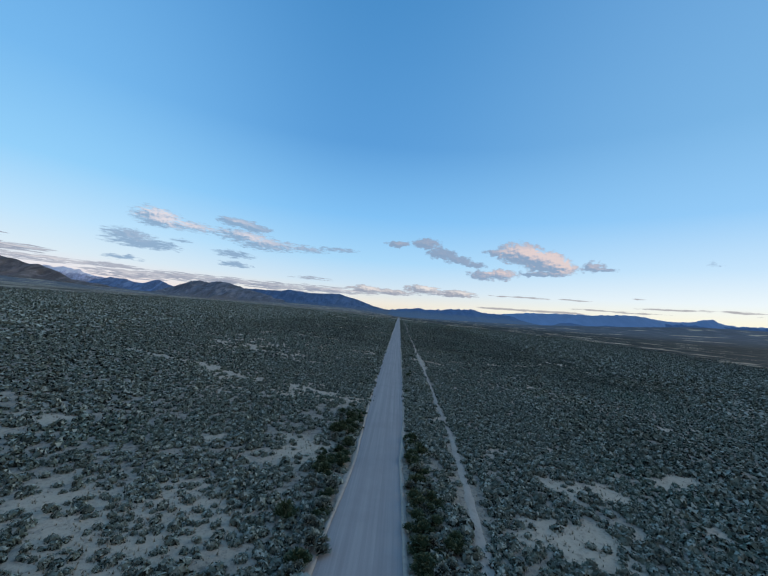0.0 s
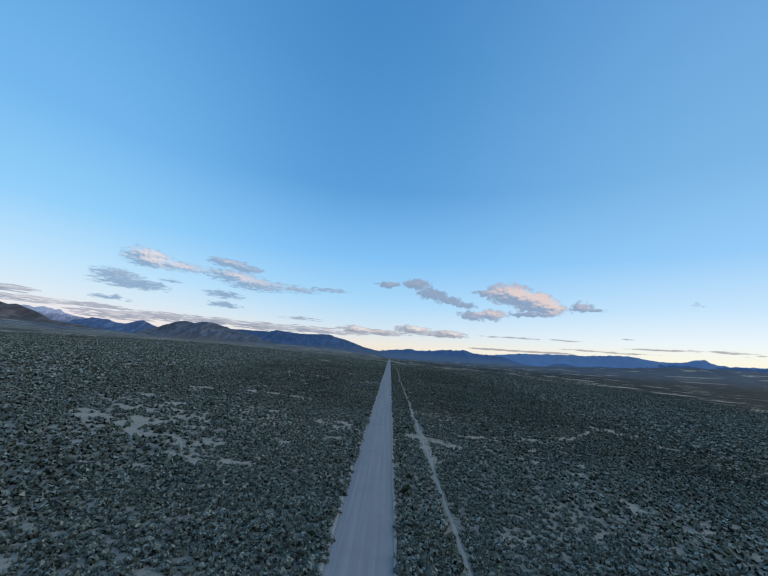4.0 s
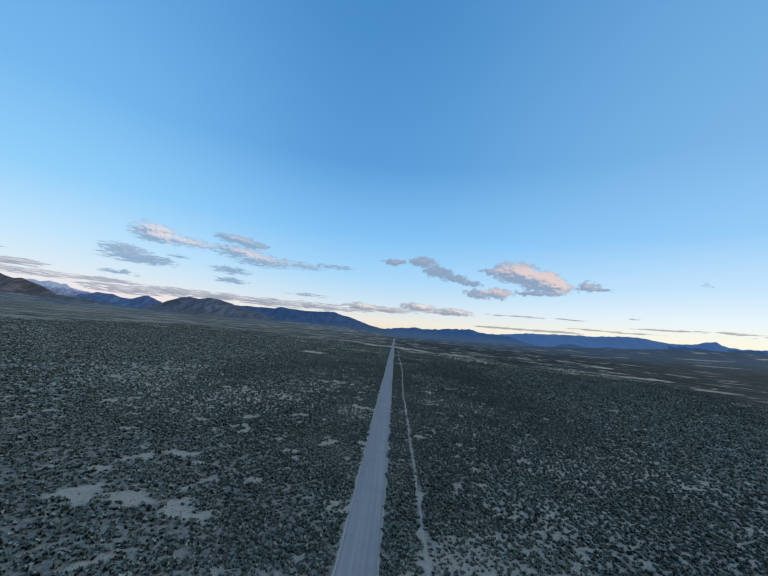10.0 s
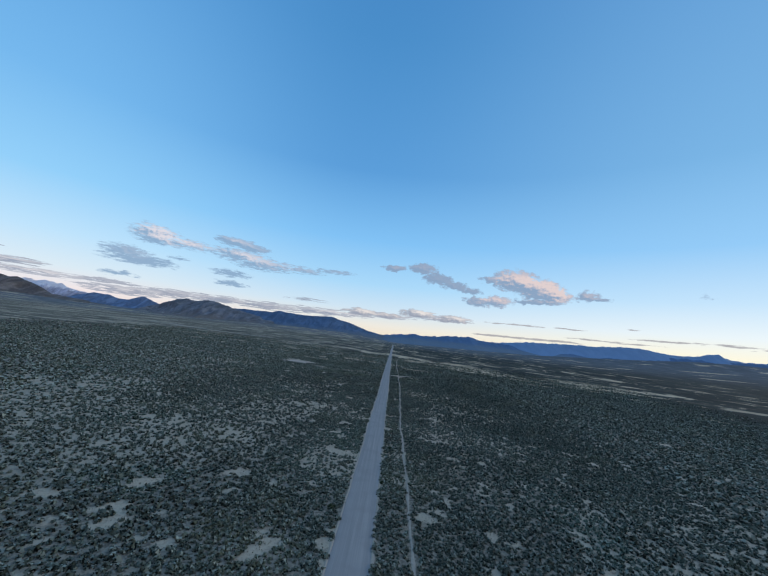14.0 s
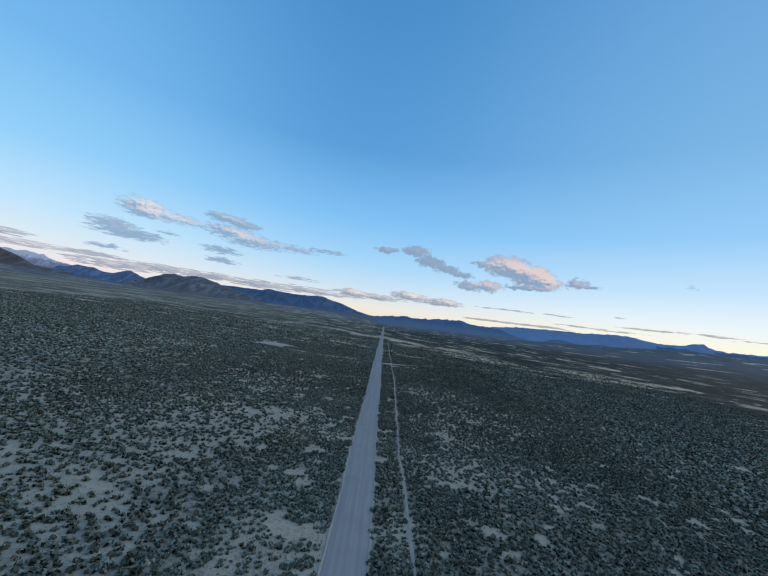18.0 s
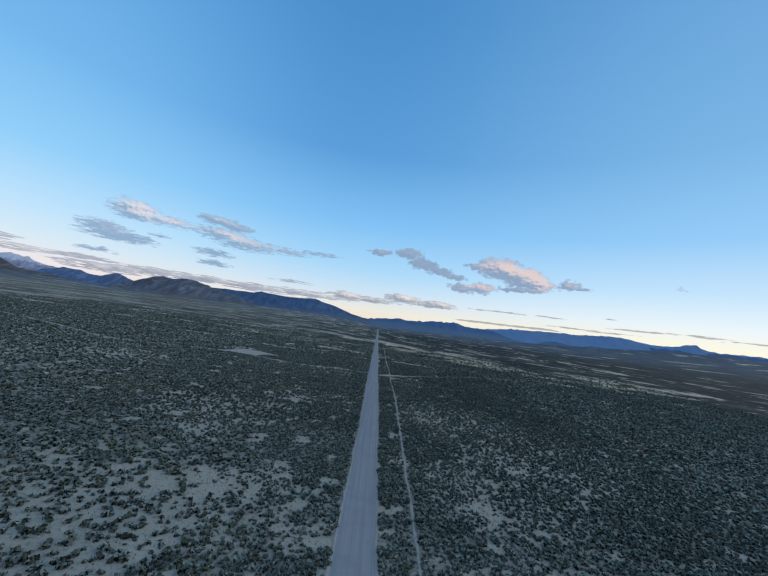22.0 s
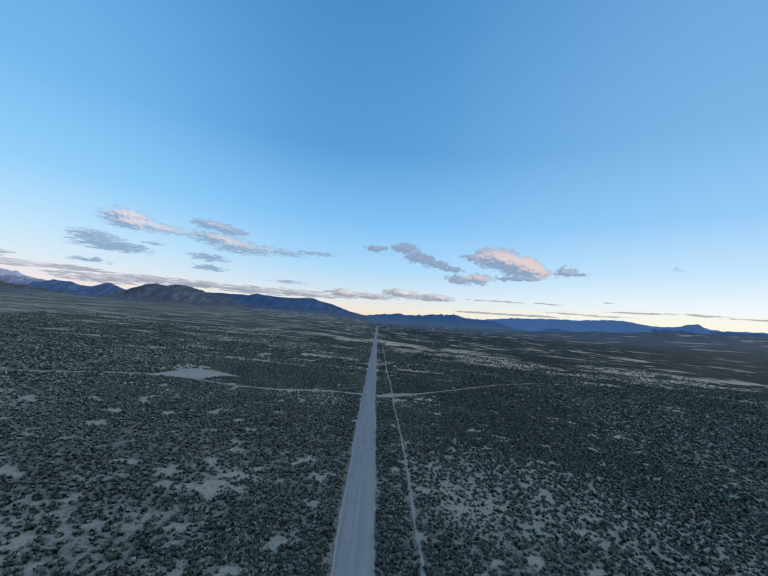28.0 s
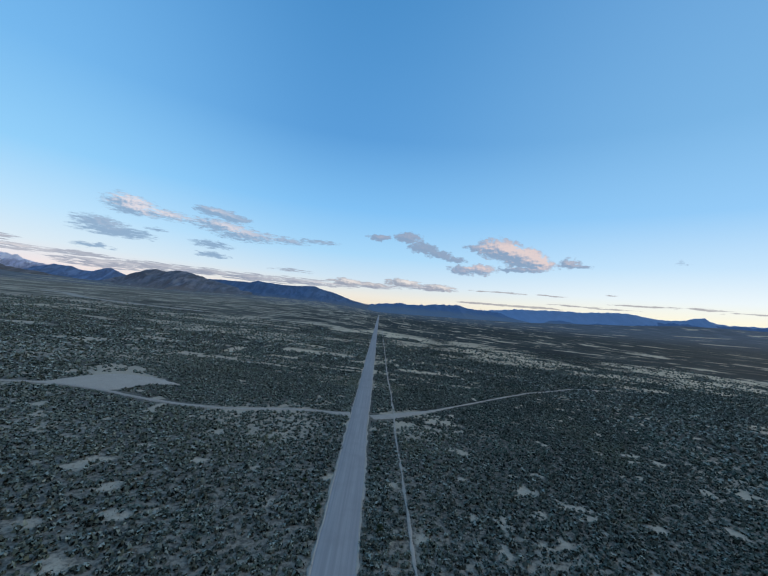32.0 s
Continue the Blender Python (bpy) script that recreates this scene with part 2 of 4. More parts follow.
def step(v, lo, hi):
    t = np.clip((v - lo) / (hi - lo), 0, 1)
    return t * t * (3 - 2 * t)


def terrain(x, y):
    """The plain: it falls gently to the east and climbs a little ahead before it levels out."""
    x, y = np.asarray(x, float), np.asarray(y, float)
    across = np.where(x < 0, -0.0367 * 260 * np.tanh(x / 260), -0.0367 * 340 * np.tanh(x / 340))
    ahead = np.where(y < 480, 0.0188 * y, 0.0188 * (480 + 380 * (1 - np.exp(-np.maximum(y - 480, 0) / 380))))
    # Far out the valley floor lifts towards the ranges all round.
    rise = np.interp(x, [-4400, -3830, -3270, -2730, -2430, -1900, -1120, -580, 0, 450, 950, 1430, 1900, 2430, 2940, 3390, 5000],
                     [101, 78, 49, 46, 25, 26, 48, 40, 8, 24, 33, 40, 62, 90, 118, 152, 172])
    rim = rise * np.clip((y - 900) / 3000, 0, 1.1) ** 1.7
    return across + ahead + rim


def ground_height(x, y):
    """The plain with its low hummocks, left out under the roads."""
    x, y = np.asarray(x, float), np.asarray(y, float)
    open_land = step(np.abs(x), 4.5, 9.0)
    return terrain(x, y) + open_land * (0.35 * (fbm(x / 11, y / 11, 3) - 0.5) + 0.8 * (fbm(x / 70, y / 70, 5) - 0.5) * step(np.abs(x), 12, 60))


# Small bare patches along the road, from south to north: x, y, half width.
BARE_A = [
    (-24.2, 33.9, 2.2), (17.7, 39.9, 4.9), (32.8, 43.6, 2.1), (21.2, 49.7, 3.0), (-37.5, 49.3, 1.8), (-19.1, 50.5, 2.0), (37.4, 56.9, 3.4), (23.8, 62.5, 1.7),
    (9.3, 71.0, 1.4), (9.5, 77.4, 1.3), (-16.3, 78.3, 2.6), (-26.9, 82.8, 1.9), (-40.0, 87.7, 2.6), (-31.4, 106.8, 2.3), (-40.3, 136.0, 3.7), (7.4, 144.5, 3.4),
    (12.1, 144.5, 4.3), (-8.9, 150.4, 2.8), (-62.1, 155.7, 4.5), (-59.1, 178.1, 4.5), (-29.2, 182.7, 4.1), (-30.0, 183.4, 4.2), (-46.6, 184.5, 4.3), (-38.7, 184.9, 4.6),
    (-37.8, 185.0, 4.8), (-51.1, 192.8, 2.4), (-22.2, 197.2, 1.9), (-49.0, 199.4, 2.2), (9.4, 202.0, 3.1), (18.9, 209.5, 1.7), (-62.3, 220.1, 1.5), (-29.3, 223.3, 1.7),
]
BARE_B = [
    (-36.3, 224.2, 2.5), (-13.7, 227.4, 3.6), (-12.5, 228.4, 2.2), (-36.8, 228.4, 4.1), (-4.1, 229.6, 2.2), (-50.2, 230.1, 2.1), (19.1, 235.7, 1.8), (-39.8, 237.8, 1.9),
    (-39.1, 239.7, 2.5), (66.8, 243.4, 2.1), (13.0, 243.6, 2.5), (14.8, 246.7, 1.9), (-25.8, 249.6, 2.8), (-26.4, 251.3, 2.4), (-59.3, 253.3, 2.1), (15.9, 257.0, 1.5),
    (27.2, 259.0, 1.8), (27.5, 261.9, 1.5), (37.9, 268.9, 1.3), (-39.3, 270.3, 2.4), (-10.8, 273.5, 2.7), (-5.7, 273.9, 3.0), (-38.2, 275.2, 2.8), (64.6, 275.7, 1.5),
    (-65.5, 277.1, 2.1), (24.4, 282.6, 2.2), (-8.4, 288.3, 1.6), (-33.0, 289.9, 1.7), (24.0, 299.3, 2.1), (49.2, 300.5, 2.4), (-59.5, 302.4, 1.4), (87.5, 307.3, 2.7),
]
BARE_C = [
    (69.7, 311.4, 2.5), (-4.5, 314.9, 2.5), (-31.8, 323.8, 3.2), (-24.6, 323.9, 4.1), (-52.0, 326.5, 2.7), (23.0, 331.6, 3.9), (72.1, 333.4, 2.3), (64.5, 342.9, 2.4),
    (-34.4, 344.1, 2.4), (48.1, 345.8, 1.8), (-15.1, 352.6, 2.2), (17.9, 353.8, 1.9), (-15.5, 354.7, 1.6), (90.0, 355.4, 2.9), (-47.8, 355.5, 1.5), (25.4, 357.8, 2.1),
    (-48.9, 357.9, 1.7), (137.4, 358.1, 4.2), (51.1, 358.5, 1.6), (-33.2, 359.1, 2.1), (56.1, 360.6, 2.0), (41.1, 368.6, 1.6), (-41.5, 372.0, 2.3), (-59.2, 377.9, 1.9),
    (27.2, 379.1, 1.7), (80.4, 384.7, 2.2), (-83.2, 385.8, 2.2), (-24.5, 386.4, 1.7), (-75.7, 387.7, 1.7), (-34.2, 388.9, 1.6), (-25.5, 390.1, 3.1), (-35.7, 394.1, 2.1),
]
BARE_D = [
    (-19.2, 394.2, 1.2), (12.3, 397.8, 2.3), (-57.6, 400.6, 1.5), (-6.3, 400.8, 1.6), (-30.3, 400.9, 1.8), (-71.7, 403.5, 2.0), (-27.8, 407.2, 2.1), (-17.2, 409.7, 1.2),
    (-29.9, 411.4, 2.1), (16.3, 412.4, 1.6), (-45.3, 413.7, 1.9), (-64.2, 414.6, 2.0), (50.9, 415.0, 2.0), (23.8, 423.5, 1.5), (-67.2, 424.1, 2.7), (-34.7, 428.3, 1.3),
    (-78.7, 433.9, 1.8), (-41.1, 435.6, 1.2), (33.8, 435.8, 1.4), (43.2, 436.4, 1.3), (33.6, 436.5, 1.5), (-11.3, 442.0, 1.3), (-11.3, 443.1, 1.3), (34.2, 444.3, 3.1),
    (-25.0, 444.7, 1.3), (22.2, 445.2, 1.0), (65.2, 445.5, 1.4), (-29.9, 453.6, 1.4), (-30.0, 454.0, 1.6), (-46.5, 456.0, 1.4), (74.3, 471.8, 2.4),
]
# Stretches where the brush thins out: x, y, half width.
SPARSE_A = [
    (-15.4, 33.0, 7.1), (18.0, 39.5, 5.0), (-8.7, 50.1, 5.7), (-8.1, 77.5, 5.6), (-14.7, 77.8, 7.1), (-33.2, 85.3, 6.7), (-50.8, 123.9, 11.0), (-43.1, 138.8, 9.8),
    (-26.6, 144.7, 9.2), (-9.8, 147.9, 7.2), (-33.6, 152.4, 9.4), (43.3, 162.3, 13.1), (21.3, 179.7, 14.3), (-3.1, 192.5, 3.7), (80.1, 198.9, 22.1), (45.5, 200.2, 12.8),
    (34.7, 201.5, 16.8), (52.8, 231.4, 15.5), (82.2, 233.2, 17.8), (91.0, 236.2, 11.2), (-55.0, 254.7, 26.0), (51.8, 258.2, 8.3), (80.2, 259.8, 17.7), (-11.9, 265.8, 10.7),
    (-53.3, 266.3, 34.9), (-38.2, 271.5, 13.5),
]
SPARSE_B = [
    (8.4, 278.1, 5.4), (-88.7, 284.2, 43.1), (-42.7, 291.0, 15.4), (-62.9, 300.3, 14.2), (26.1, 307.0, 14.0), (39.4, 312.4, 9.0), (-40.1, 315.2, 18.4), (-6.1, 315.6, 5.3),
    (-27.2, 321.2, 15.1), (-24.9, 324.0, 14.8), (-15.0, 327.4, 11.4), (27.5, 340.6, 18.5), (-38.8, 349.2, 7.1), (7.1, 350.7, 4.0), (44.2, 360.2, 21.5), (61.1, 367.5, 24.4),
    (-50.0, 366.0, 14.0), (55.7, 390.6, 21.7), (26.6, 398.8, 18.1), (26.7, 402.3, 21.7), (33.5, 405.4, 18.6), (23.8, 411.6, 9.5), (-106.8, 419.1, 17.7), (-19.9, 465.0, 16.7),
    (15.4, 471.0, 8.7),
]
# Pale grass and clay flats further out: x, y, half width, half length.
FLATS = [
    (50.0, 821.0, 49.0, 49.0), (75.0, 795.0, 59.0, 44.0), (91.0, 722.0, 67.0, 40.0), (129.0, 724.0, 61.0, 40.0), (97.0, 666.0, 49.0, 21.0), (54.0, 720.0, 24.0, 24.0),
    (276.0, 738.0, 62.0, 44.0), (223.0, 651.0, 54.0, 22.0), (168.0, 604.0, 21.0, 9.0), (286.0, 688.0, 48.0, 24.0), (390.0, 740.0, 40.0, 26.0), (220.0, 719.0, 32.0, 24.0),
    (491.0, 1041.0, 40.0, 40.0), (-77.0, 487.0, 13.0, 10.0), (-70.0, 562.0, 4.0, 9.0), (-88.0, 822.0, 56.0, 25.0), (-37.0, 788.0, 32.0, 28.0), (-67.0, 626.0, 25.0, 8.0),
    (-121.0, 580.0, 6.0, 7.0), (-128.0, 541.0, 10.0, 7.0), (160.0, 699.0, 47.0, 17.0), (45.0, 540.0, 16.0, 5.0), (37.0, 565.0, 25.0, 6.0), (163.0, 526.0, 10.0, 12.0),
]


FLATS_WEST = [
    (-374, 692, 30, 12), (-330, 693, 25, 10), (-270, 690, 30, 10), (-233, 688, 25, 10), (-227, 543, 13, 7), (-190, 518, 15, 6), (-174, 570, 14, 7), (-186, 622, 20, 8),
    (-127, 616, 14, 8), (-118, 566, 14, 7), (-81, 574, 9, 5), (-63, 547, 8, 5), (-69, 618, 12, 7), (-33, 526, 7, 4), (-150, 1010, 60, 40), (-223, 1100, 60, 40),
    (-560, 920, 60, 30), (-430, 890, 50, 25), (-66, 492, 8, 6), (16, 486, 9, 5), (-14, 486, 9, 4), (14, 474, 6, 4),
]
# Sandy openings by the road: x, y, half width.
SAND = [
    (-46, 128, 6.0), (-37, 120.5, 4.5), (-56, 138, 5.5), (-63.5, 146, 5), (-29, 120, 3.5), (-36, 128, 3), (-50, 148, 3), (-8.5, 134, 1.8), (-9.6, 150, 2), (14, 142, 4.5),
    (-28, 327, 4.5), (-40, 327, 4), (-34, 325, 3.5), (-6, 334, 2.6), (-15.5, 338, 2.5), (-9.5, 288, 2.6), (-12, 292, 3), (-22, 318, 3), (-11, 304.5, 2.4), (79, 190, 8), (10.3, 128, 1.6), (10.5, 136, 1.5), (10.2, 152, 1.5), (10.1, 62, 1.3), (9.9, 69, 1.2), (9.6, 54, 1.2),
    (25.4, 50.3, 2.6), (34.6, 55.4, 2.8), (38.4, 55.4, 2.6), (13.8, 39.2, 2.4), (55.5, 83.8, 2.6), (64, 86, 2.8),
]

# Winding worn strips in the brush, from west to east.
WORN = [
    [(-62, 97.0), (-52, 93.0), (-44, 90.5), (-36, 86.0), (-30, 82.5), (-24, 81.0), (-18, 80.5), (-13, 78.5), (-8, 75.0)],
    [(-58, 131.0), (-50, 125.5), (-42, 121.0), (-34, 118.0), (-28, 115.5), (-22, 112.0)],
    [(24, 152.0), (34, 156.5), (46, 160.5), (58, 171.0), (70, 184.0), (80, 193.0)],
]
# Trampled dusty ground with hardly any brush: x, y, half width, half length.
DUSTY = [
    (-8.5, 66.0, 4.0, 6.0), (-7.5, 54.0, 3.4, 7.5), (-7.0, 44.0, 2.8, 4.5), (-12.5, 57.0, 3.0, 4.0), (6.2, 50.5, 1.6, 4.0), (9.6, 47.0, 2.2, 5.0), (-13.0, 47.0, 3.5, 3.0),
]


def dusty(x, y):
    """How far the brush is worn away, 0 to 1, with the soil left dark."""
    out = x * 0.0
    for px, py, rx, ry in DUSTY:
        out = np.maximum(out, step(1.3 - np.hypot((x - px) / rx, (y - py) / ry) + 1.4 * (fbm(x / 2.1, y / 2.1, 27) - 0.5), 0.1, 0.6))
    return out


def paleness(x, y):
    """How pale the brush and the soil between it are coloured: most at the southern end and west of the road."""
    south = 1.0 * step(-y, -250, -90)
    return np.clip(south + 0.4 * step(-x, 5, 60) + 1.1 * (fbm(x / 38, y / 38, 151) - 0.5) - 0.5 * step(x, 20, 100) + 0.35 * step(y, 380, 560) * step(-x, -10, 40) + 0.3 * step(-x, 60, 220) + 0.3 * step(-np.abs(x + 6), -24, -6), 0, 1)


def bare_soil(x, y):
    """How bare the ground is, 0 to 1."""
    rough = fbm(x / 2.4, y / 2.4, 21)
    broad = 0.45 * fbm(x / 26, y / 26, 11) + 0.3 * fbm(x / 9, y / 9, 31) + 0.25 * rough
    bare = 0.4 * step(broad, 0.56, 0.74)
    for px, py, r in SPARSE_A + SPARSE_B:
        near = (np.abs(x - px) < 1.6 * r) & (np.abs(y - py) < 1.6 * r)
        if near.any():
            d = np.hypot(x[near] - px, y[near] - py) / r
            bare[near] = np.maximum(bare[near], (0.49 if px < 0 else 0.45) * step(1.35 - d + 1.6 * (broad[near] - 0.5) + 0.8 * (rough[near] - 0.5), 0.1, 0.9))
    for px, py, r in BARE_A + BARE_B + BARE_C + BARE_D + SAND:
        near = (np.abs(x - px) < 2.4 * r) & (np.abs(y - py) < 2.4 * r)
        if near.any():
            d = np.hypot(x[near] - px, (y[near] - py) / 0.9) / (0.84 * r)
            bare[near] = np.maximum(bare[near], step(1.2 - d + 2.3 * (rough[near] - 0.5), 0.05, 0.7))
    for px, py, rx, ry, share in [(*f, 0.7) for f in FLATS] + [(*f, 0.5) for f in FLATS_WEST]:
        near = (np.abs(x - px) < 2.6 * rx) & (np.abs(y - py) < 2.6 * ry)
        if near.any():
            d = np.hypot((x[near] - px) / rx, (y[near] - py) / ry)
            bare[near] = np.maximum(bare[near], share * step((1.3 if px > 0 else 1.05) - d + 1.0 * (broad[near] - 0.5) + 3.0 * (fbm(x[near] / 20, y[near] / 11, 45) - 0.5), 0.1, 0.6))
    for line in WORN:
        px, py = np.array(line).T
        near = (x > px.min() - 4) & (x < px.max() + 4) & (np.abs(y - np.interp(x, px, py)) < 6)
        off = np.abs(y[near] - np.interp(x[near], px, py)) / 1.9
        bare[near] = np.maximum(bare[near], 0.8 * step(1.1 - off + 2.4 * (rough[near] - 0.5), 0.1, 0.7))
    # Small scattered openings all over the brush.
    bare = np.maximum(bare, 0.95 * step(fbm(x / 3.6, y / 3.6, 47, 2), 0.755, 0.82) * step(y, 60, 140))
    # Thin pale strips of dry grass across the plain beyond the crossing.
    bare = np.maximum(bare, 0.95 * step(fbm(x / 38, y / 8, 49), 0.62, 0.7) * step(y, 470, 560) * step(-x, -40, 20))
    far = step(y, 380, 620) * step(y, -1, 0)
    wide = step(np.abs(x), 160, 300)
    open_flats = 0.5 * step(fbm(x / 70, y / 26, 41, 4), 0.6, 0.7) * step(-np.abs(x), -1500, -500)
    return np.maximum(bare, np.maximum(far, wide) * open_flats)


# ---- lines of road and trail ----
def side_west(s):
    """The branch that leaves the road to the west."""
    return np.interp(s, [0, 14, 22, 29, 36, 46, 56, 68, 80, 90, 100, 110, 120, 136, 150, 174, 205, 300],
                     [478, 477.3, 475.0, 472.0, 469.6, 468.5, 469.0, 471.4, 472.6, 471, 467.5, 462, 456, 452, 457, 468, 478, 505])


def pan_edges(x):
    """The southern and northern edge of the clay pan that lies against the western branch."""
    ragged = 1.6 * (fbm(x / 2.2, x * 0, 69, 4) - 0.5)
    lane = side_west(-x)
    south = lane + np.interp(x, [-88.5, -69, -66.5, -65.5, -63, -56], [-0.5, -0.5, 2.5, 8.0, 13.0, 16.6]) + 0.8 * ragged * step(x, -69, -66)
    north = lane + np.interp(x, [-88.5, -86, -84.5, -82.5, -79, -73, -66, -61, -56], [-0.5, 3.0, 8.0, 13.5, 17.5, 19.5, 20.0, 18.8, 16.8]) + 1.3 * ragged * step(x, -88.5, -85)
    return south, np.maximum(north, south + 0.05)


def side_east(s):
    """The branch that leaves the road to the east."""
    return np.interp(s, [0, 9, 15, 22, 33, 46, 61, 72, 110, 160], [476, 481, 486, 491.8, 503, 516, 530.5, 541, 572, 590])


def trail_x(y):
    return np.interp(y, [-60, 34, 52, 65, 83, 130, 177, 212, 270, 310, 350, 395, 426, 462, 492, 552, 800],
                     [8.6, 9.0, 9.8, 10.0, 9.9, 10.0, 9.9, 9.8, 9.5, 9.0, 9.3, 9.8, 10.3, 9.5, 9.8, 8.9, 8.4]) + 0.5 * (fbm(y / 9, y * 0, 77) - 0.5)


def wash_line(x):
    """The dry wash far out to the west."""
    return np.interp(x, [-520, -450, -367, -307, -232, -183, -120], [950, 915, 835, 815, 805, 815, 880]) + 8 * (fbm(x / 40, x * 0, 125) - 0.5)


def cleared(x, y):
    """True where a road or trail keeps the brush away."""
    edge = 3.3 + 0.8 * (fbm(x * 0 + np.sign(x), y / 3.0, 63) - 0.4)
    out = np.abs(x) < edge
    out |= np.abs(x - trail_x(y)) < 0.3 + 0.45 * fbm(x * 0, y / 1.8, 67) + 0.5 * step(y, 115, 135) * step(-y, -175, -150)
    south, north = pan_edges(x)
    out |= (x > -88.5) & (x < -56) & (y > south - 0.5) & (y < north + 0.3)
    out |= (x < 0) & (x > -300) & (np.abs(y - side_west(-x)) < 2.0)
    out |= (x > 0) & (x < 130) & (np.abs(y - side_east(x)) < 1.8 + 2.5 * step(-x, -32, -4))
    out |= (x < -200) & (x > -520) & (np.abs(y - wash_line(x)) < 7)
    return out


# ---- materials ----
def material(name, rough=0.95):
    m = bpy.data.materials.new(name)
    m.use_nodes = True
    shader = m.node_tree.nodes["Principled BSDF"]
    shader.inputs["Roughness"].default_value = rough
    shader.inputs["Specular IOR Level"].default_value = 0.03
    return m, m.node_tree, shader


def place(tree):
    return node(tree, "ShaderNodeNewGeometry").outputs["Position"]


def bump(tree, shader, f, strength, distance):
    b = node(tree, "ShaderNodeBump")
    b.inputs["Strength"].default_value, b.inputs["Distance"].default_value = strength, distance
    tree.links.new(f, b.inputs["Height"])
    tree.links.new(b.outputs[0], shader.inputs["Normal"])


def attribute(tree, name):
    n = node(tree, "ShaderNodeAttribute")
    n.attribute_name = name
    return n.outputs["Fac"]


soil, tree, shader = material("desert_soil")
pos = place(tree)
fine, mid, broad = noise_node(tree, pos, 1.6, 6.0, 0.65), noise_node(tree, pos, 0.16, 5.0, 0.6), noise_node(tree, pos, 0.012, 4.0)
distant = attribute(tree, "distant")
streak = noise_node(tree, vec_node(tree, "MULTIPLY", pos, (0.011, 0.0045, 0.0)), 1.0, 9.0, 0.66)
ragged = mix_colour(tree, distant, fine, streak)
lines = noise_node(tree, vec_node(tree, "MULTIPLY", pos, (0.009, 0.026, 0.0)), 1.0, 5.0, 0.6)
open_soil = math_node(tree, "SUBTRACT", math_node(tree, "MULTIPLY_ADD", attribute(tree, "bare"), 0.66, 0.41), math_node(tree, "MULTIPLY", distant, 0.6))
open_soil = math_node(tree, "MULTIPLY_ADD", math_node(tree, "MULTIPLY", attribute(tree, "bare"), distant), 0.75, open_soil)
mask = smooth(tree, math_node(tree, "ADD", open_soil, math_node(tree, "MULTIPLY", math_node(tree, "SUBTRACT", ragged, 0.5), math_node(tree, "MULTIPLY_ADD", distant, 2.5, 1.5))), 0.17, 0.74)
grit = noise_node(tree, pos, 2.6, 6.0, 0.75)
litter = mix_colour(tree, mid, (0.085, 0.08, 0.064, 1), (0.15, 0.138, 0.11, 1))
litter = mix_colour(tree, attribute(tree, "pale"), litter, (0.225, 0.208, 0.17, 1))
litter = mix_colour(tree, smooth(tree, grit, 0.36, 0.56), (0.075, 0.072, 0.057, 1), litter)
clay = mix_colour(tree, mid, (0.36, 0.312, 0.228, 1), (0.5, 0.436, 0.325, 1))
clay = mix_colour(tree, math_node(tree, "MULTIPLY", smooth(tree, fine, 0.5, 0.7), 0.55), clay, (0.13, 0.122, 0.097, 1))
clay = mix_colour(tree, math_node(tree, "MULTIPLY", smooth(tree, grit, 0.54, 0.68), 0.6), clay, (0.085, 0.082, 0.064, 1))
dry = mix_colour(tree, smooth(tree, noise_node(tree, pos, 0.006, 3.0), 0.4, 0.6), (0.44, 0.355, 0.235, 1), (0.58, 0.47, 0.31, 1))
side = node(tree, "ShaderNodeSeparateXYZ")
tree.links.new(pos, side.inputs[0])
# The far plain is coloured paler west of the road; east of it the brush's own shade is put into the colour.
western = smooth(tree, math_node(tree, "ADD", side.outputs[0], math_node(tree, "MULTIPLY", math_node(tree, "SUBTRACT", broad, 0.5), 150.0)), 40.0, -120.0)
dry = mix_colour(tree, math_node(tree, "MULTIPLY", western, 0.75), dry, (0.38, 0.33, 0.24, 1))
west_tone = smooth(tree, math_node(tree, "ADD", side.outputs[0], math_node(tree, "MULTIPLY", math_node(tree, "SUBTRACT", broad, 0.5), 900.0)), 200.0, -700.0)
sage_far = mix_colour(tree, smooth(tree, streak, 0.3, 0.68), mix_colour(tree, west_tone, (0.023, 0.03, 0.027, 1), (0.12, 0.107, 0.08, 1)),
                      mix_colour(tree, west_tone, (0.044, 0.054, 0.048, 1), (0.215, 0.188, 0.14, 1)))
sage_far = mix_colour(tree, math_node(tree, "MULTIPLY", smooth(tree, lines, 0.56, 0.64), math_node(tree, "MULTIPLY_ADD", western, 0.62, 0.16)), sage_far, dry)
# Towards the foot of the ranges haze is painted into the valley floor's colour.
far_haze = math_node(tree, "MULTIPLY", smooth(tree, side.outputs[1], 1300.0, 3600.0), 0.7)
sage_far = mix_colour(tree, far_haze, sage_far, mix_colour(tree, smooth(tree, streak, 0.4, 0.6), (0.115, 0.135, 0.15, 1), (0.155, 0.18, 0.2, 1)))
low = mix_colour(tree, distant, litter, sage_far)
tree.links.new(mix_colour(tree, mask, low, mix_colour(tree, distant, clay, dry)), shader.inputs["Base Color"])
bump(tree, shader, math_node(tree, "ADD", fine, math_node(tree, "MULTIPLY", grit, 0.5)), 0.8, 0.1)

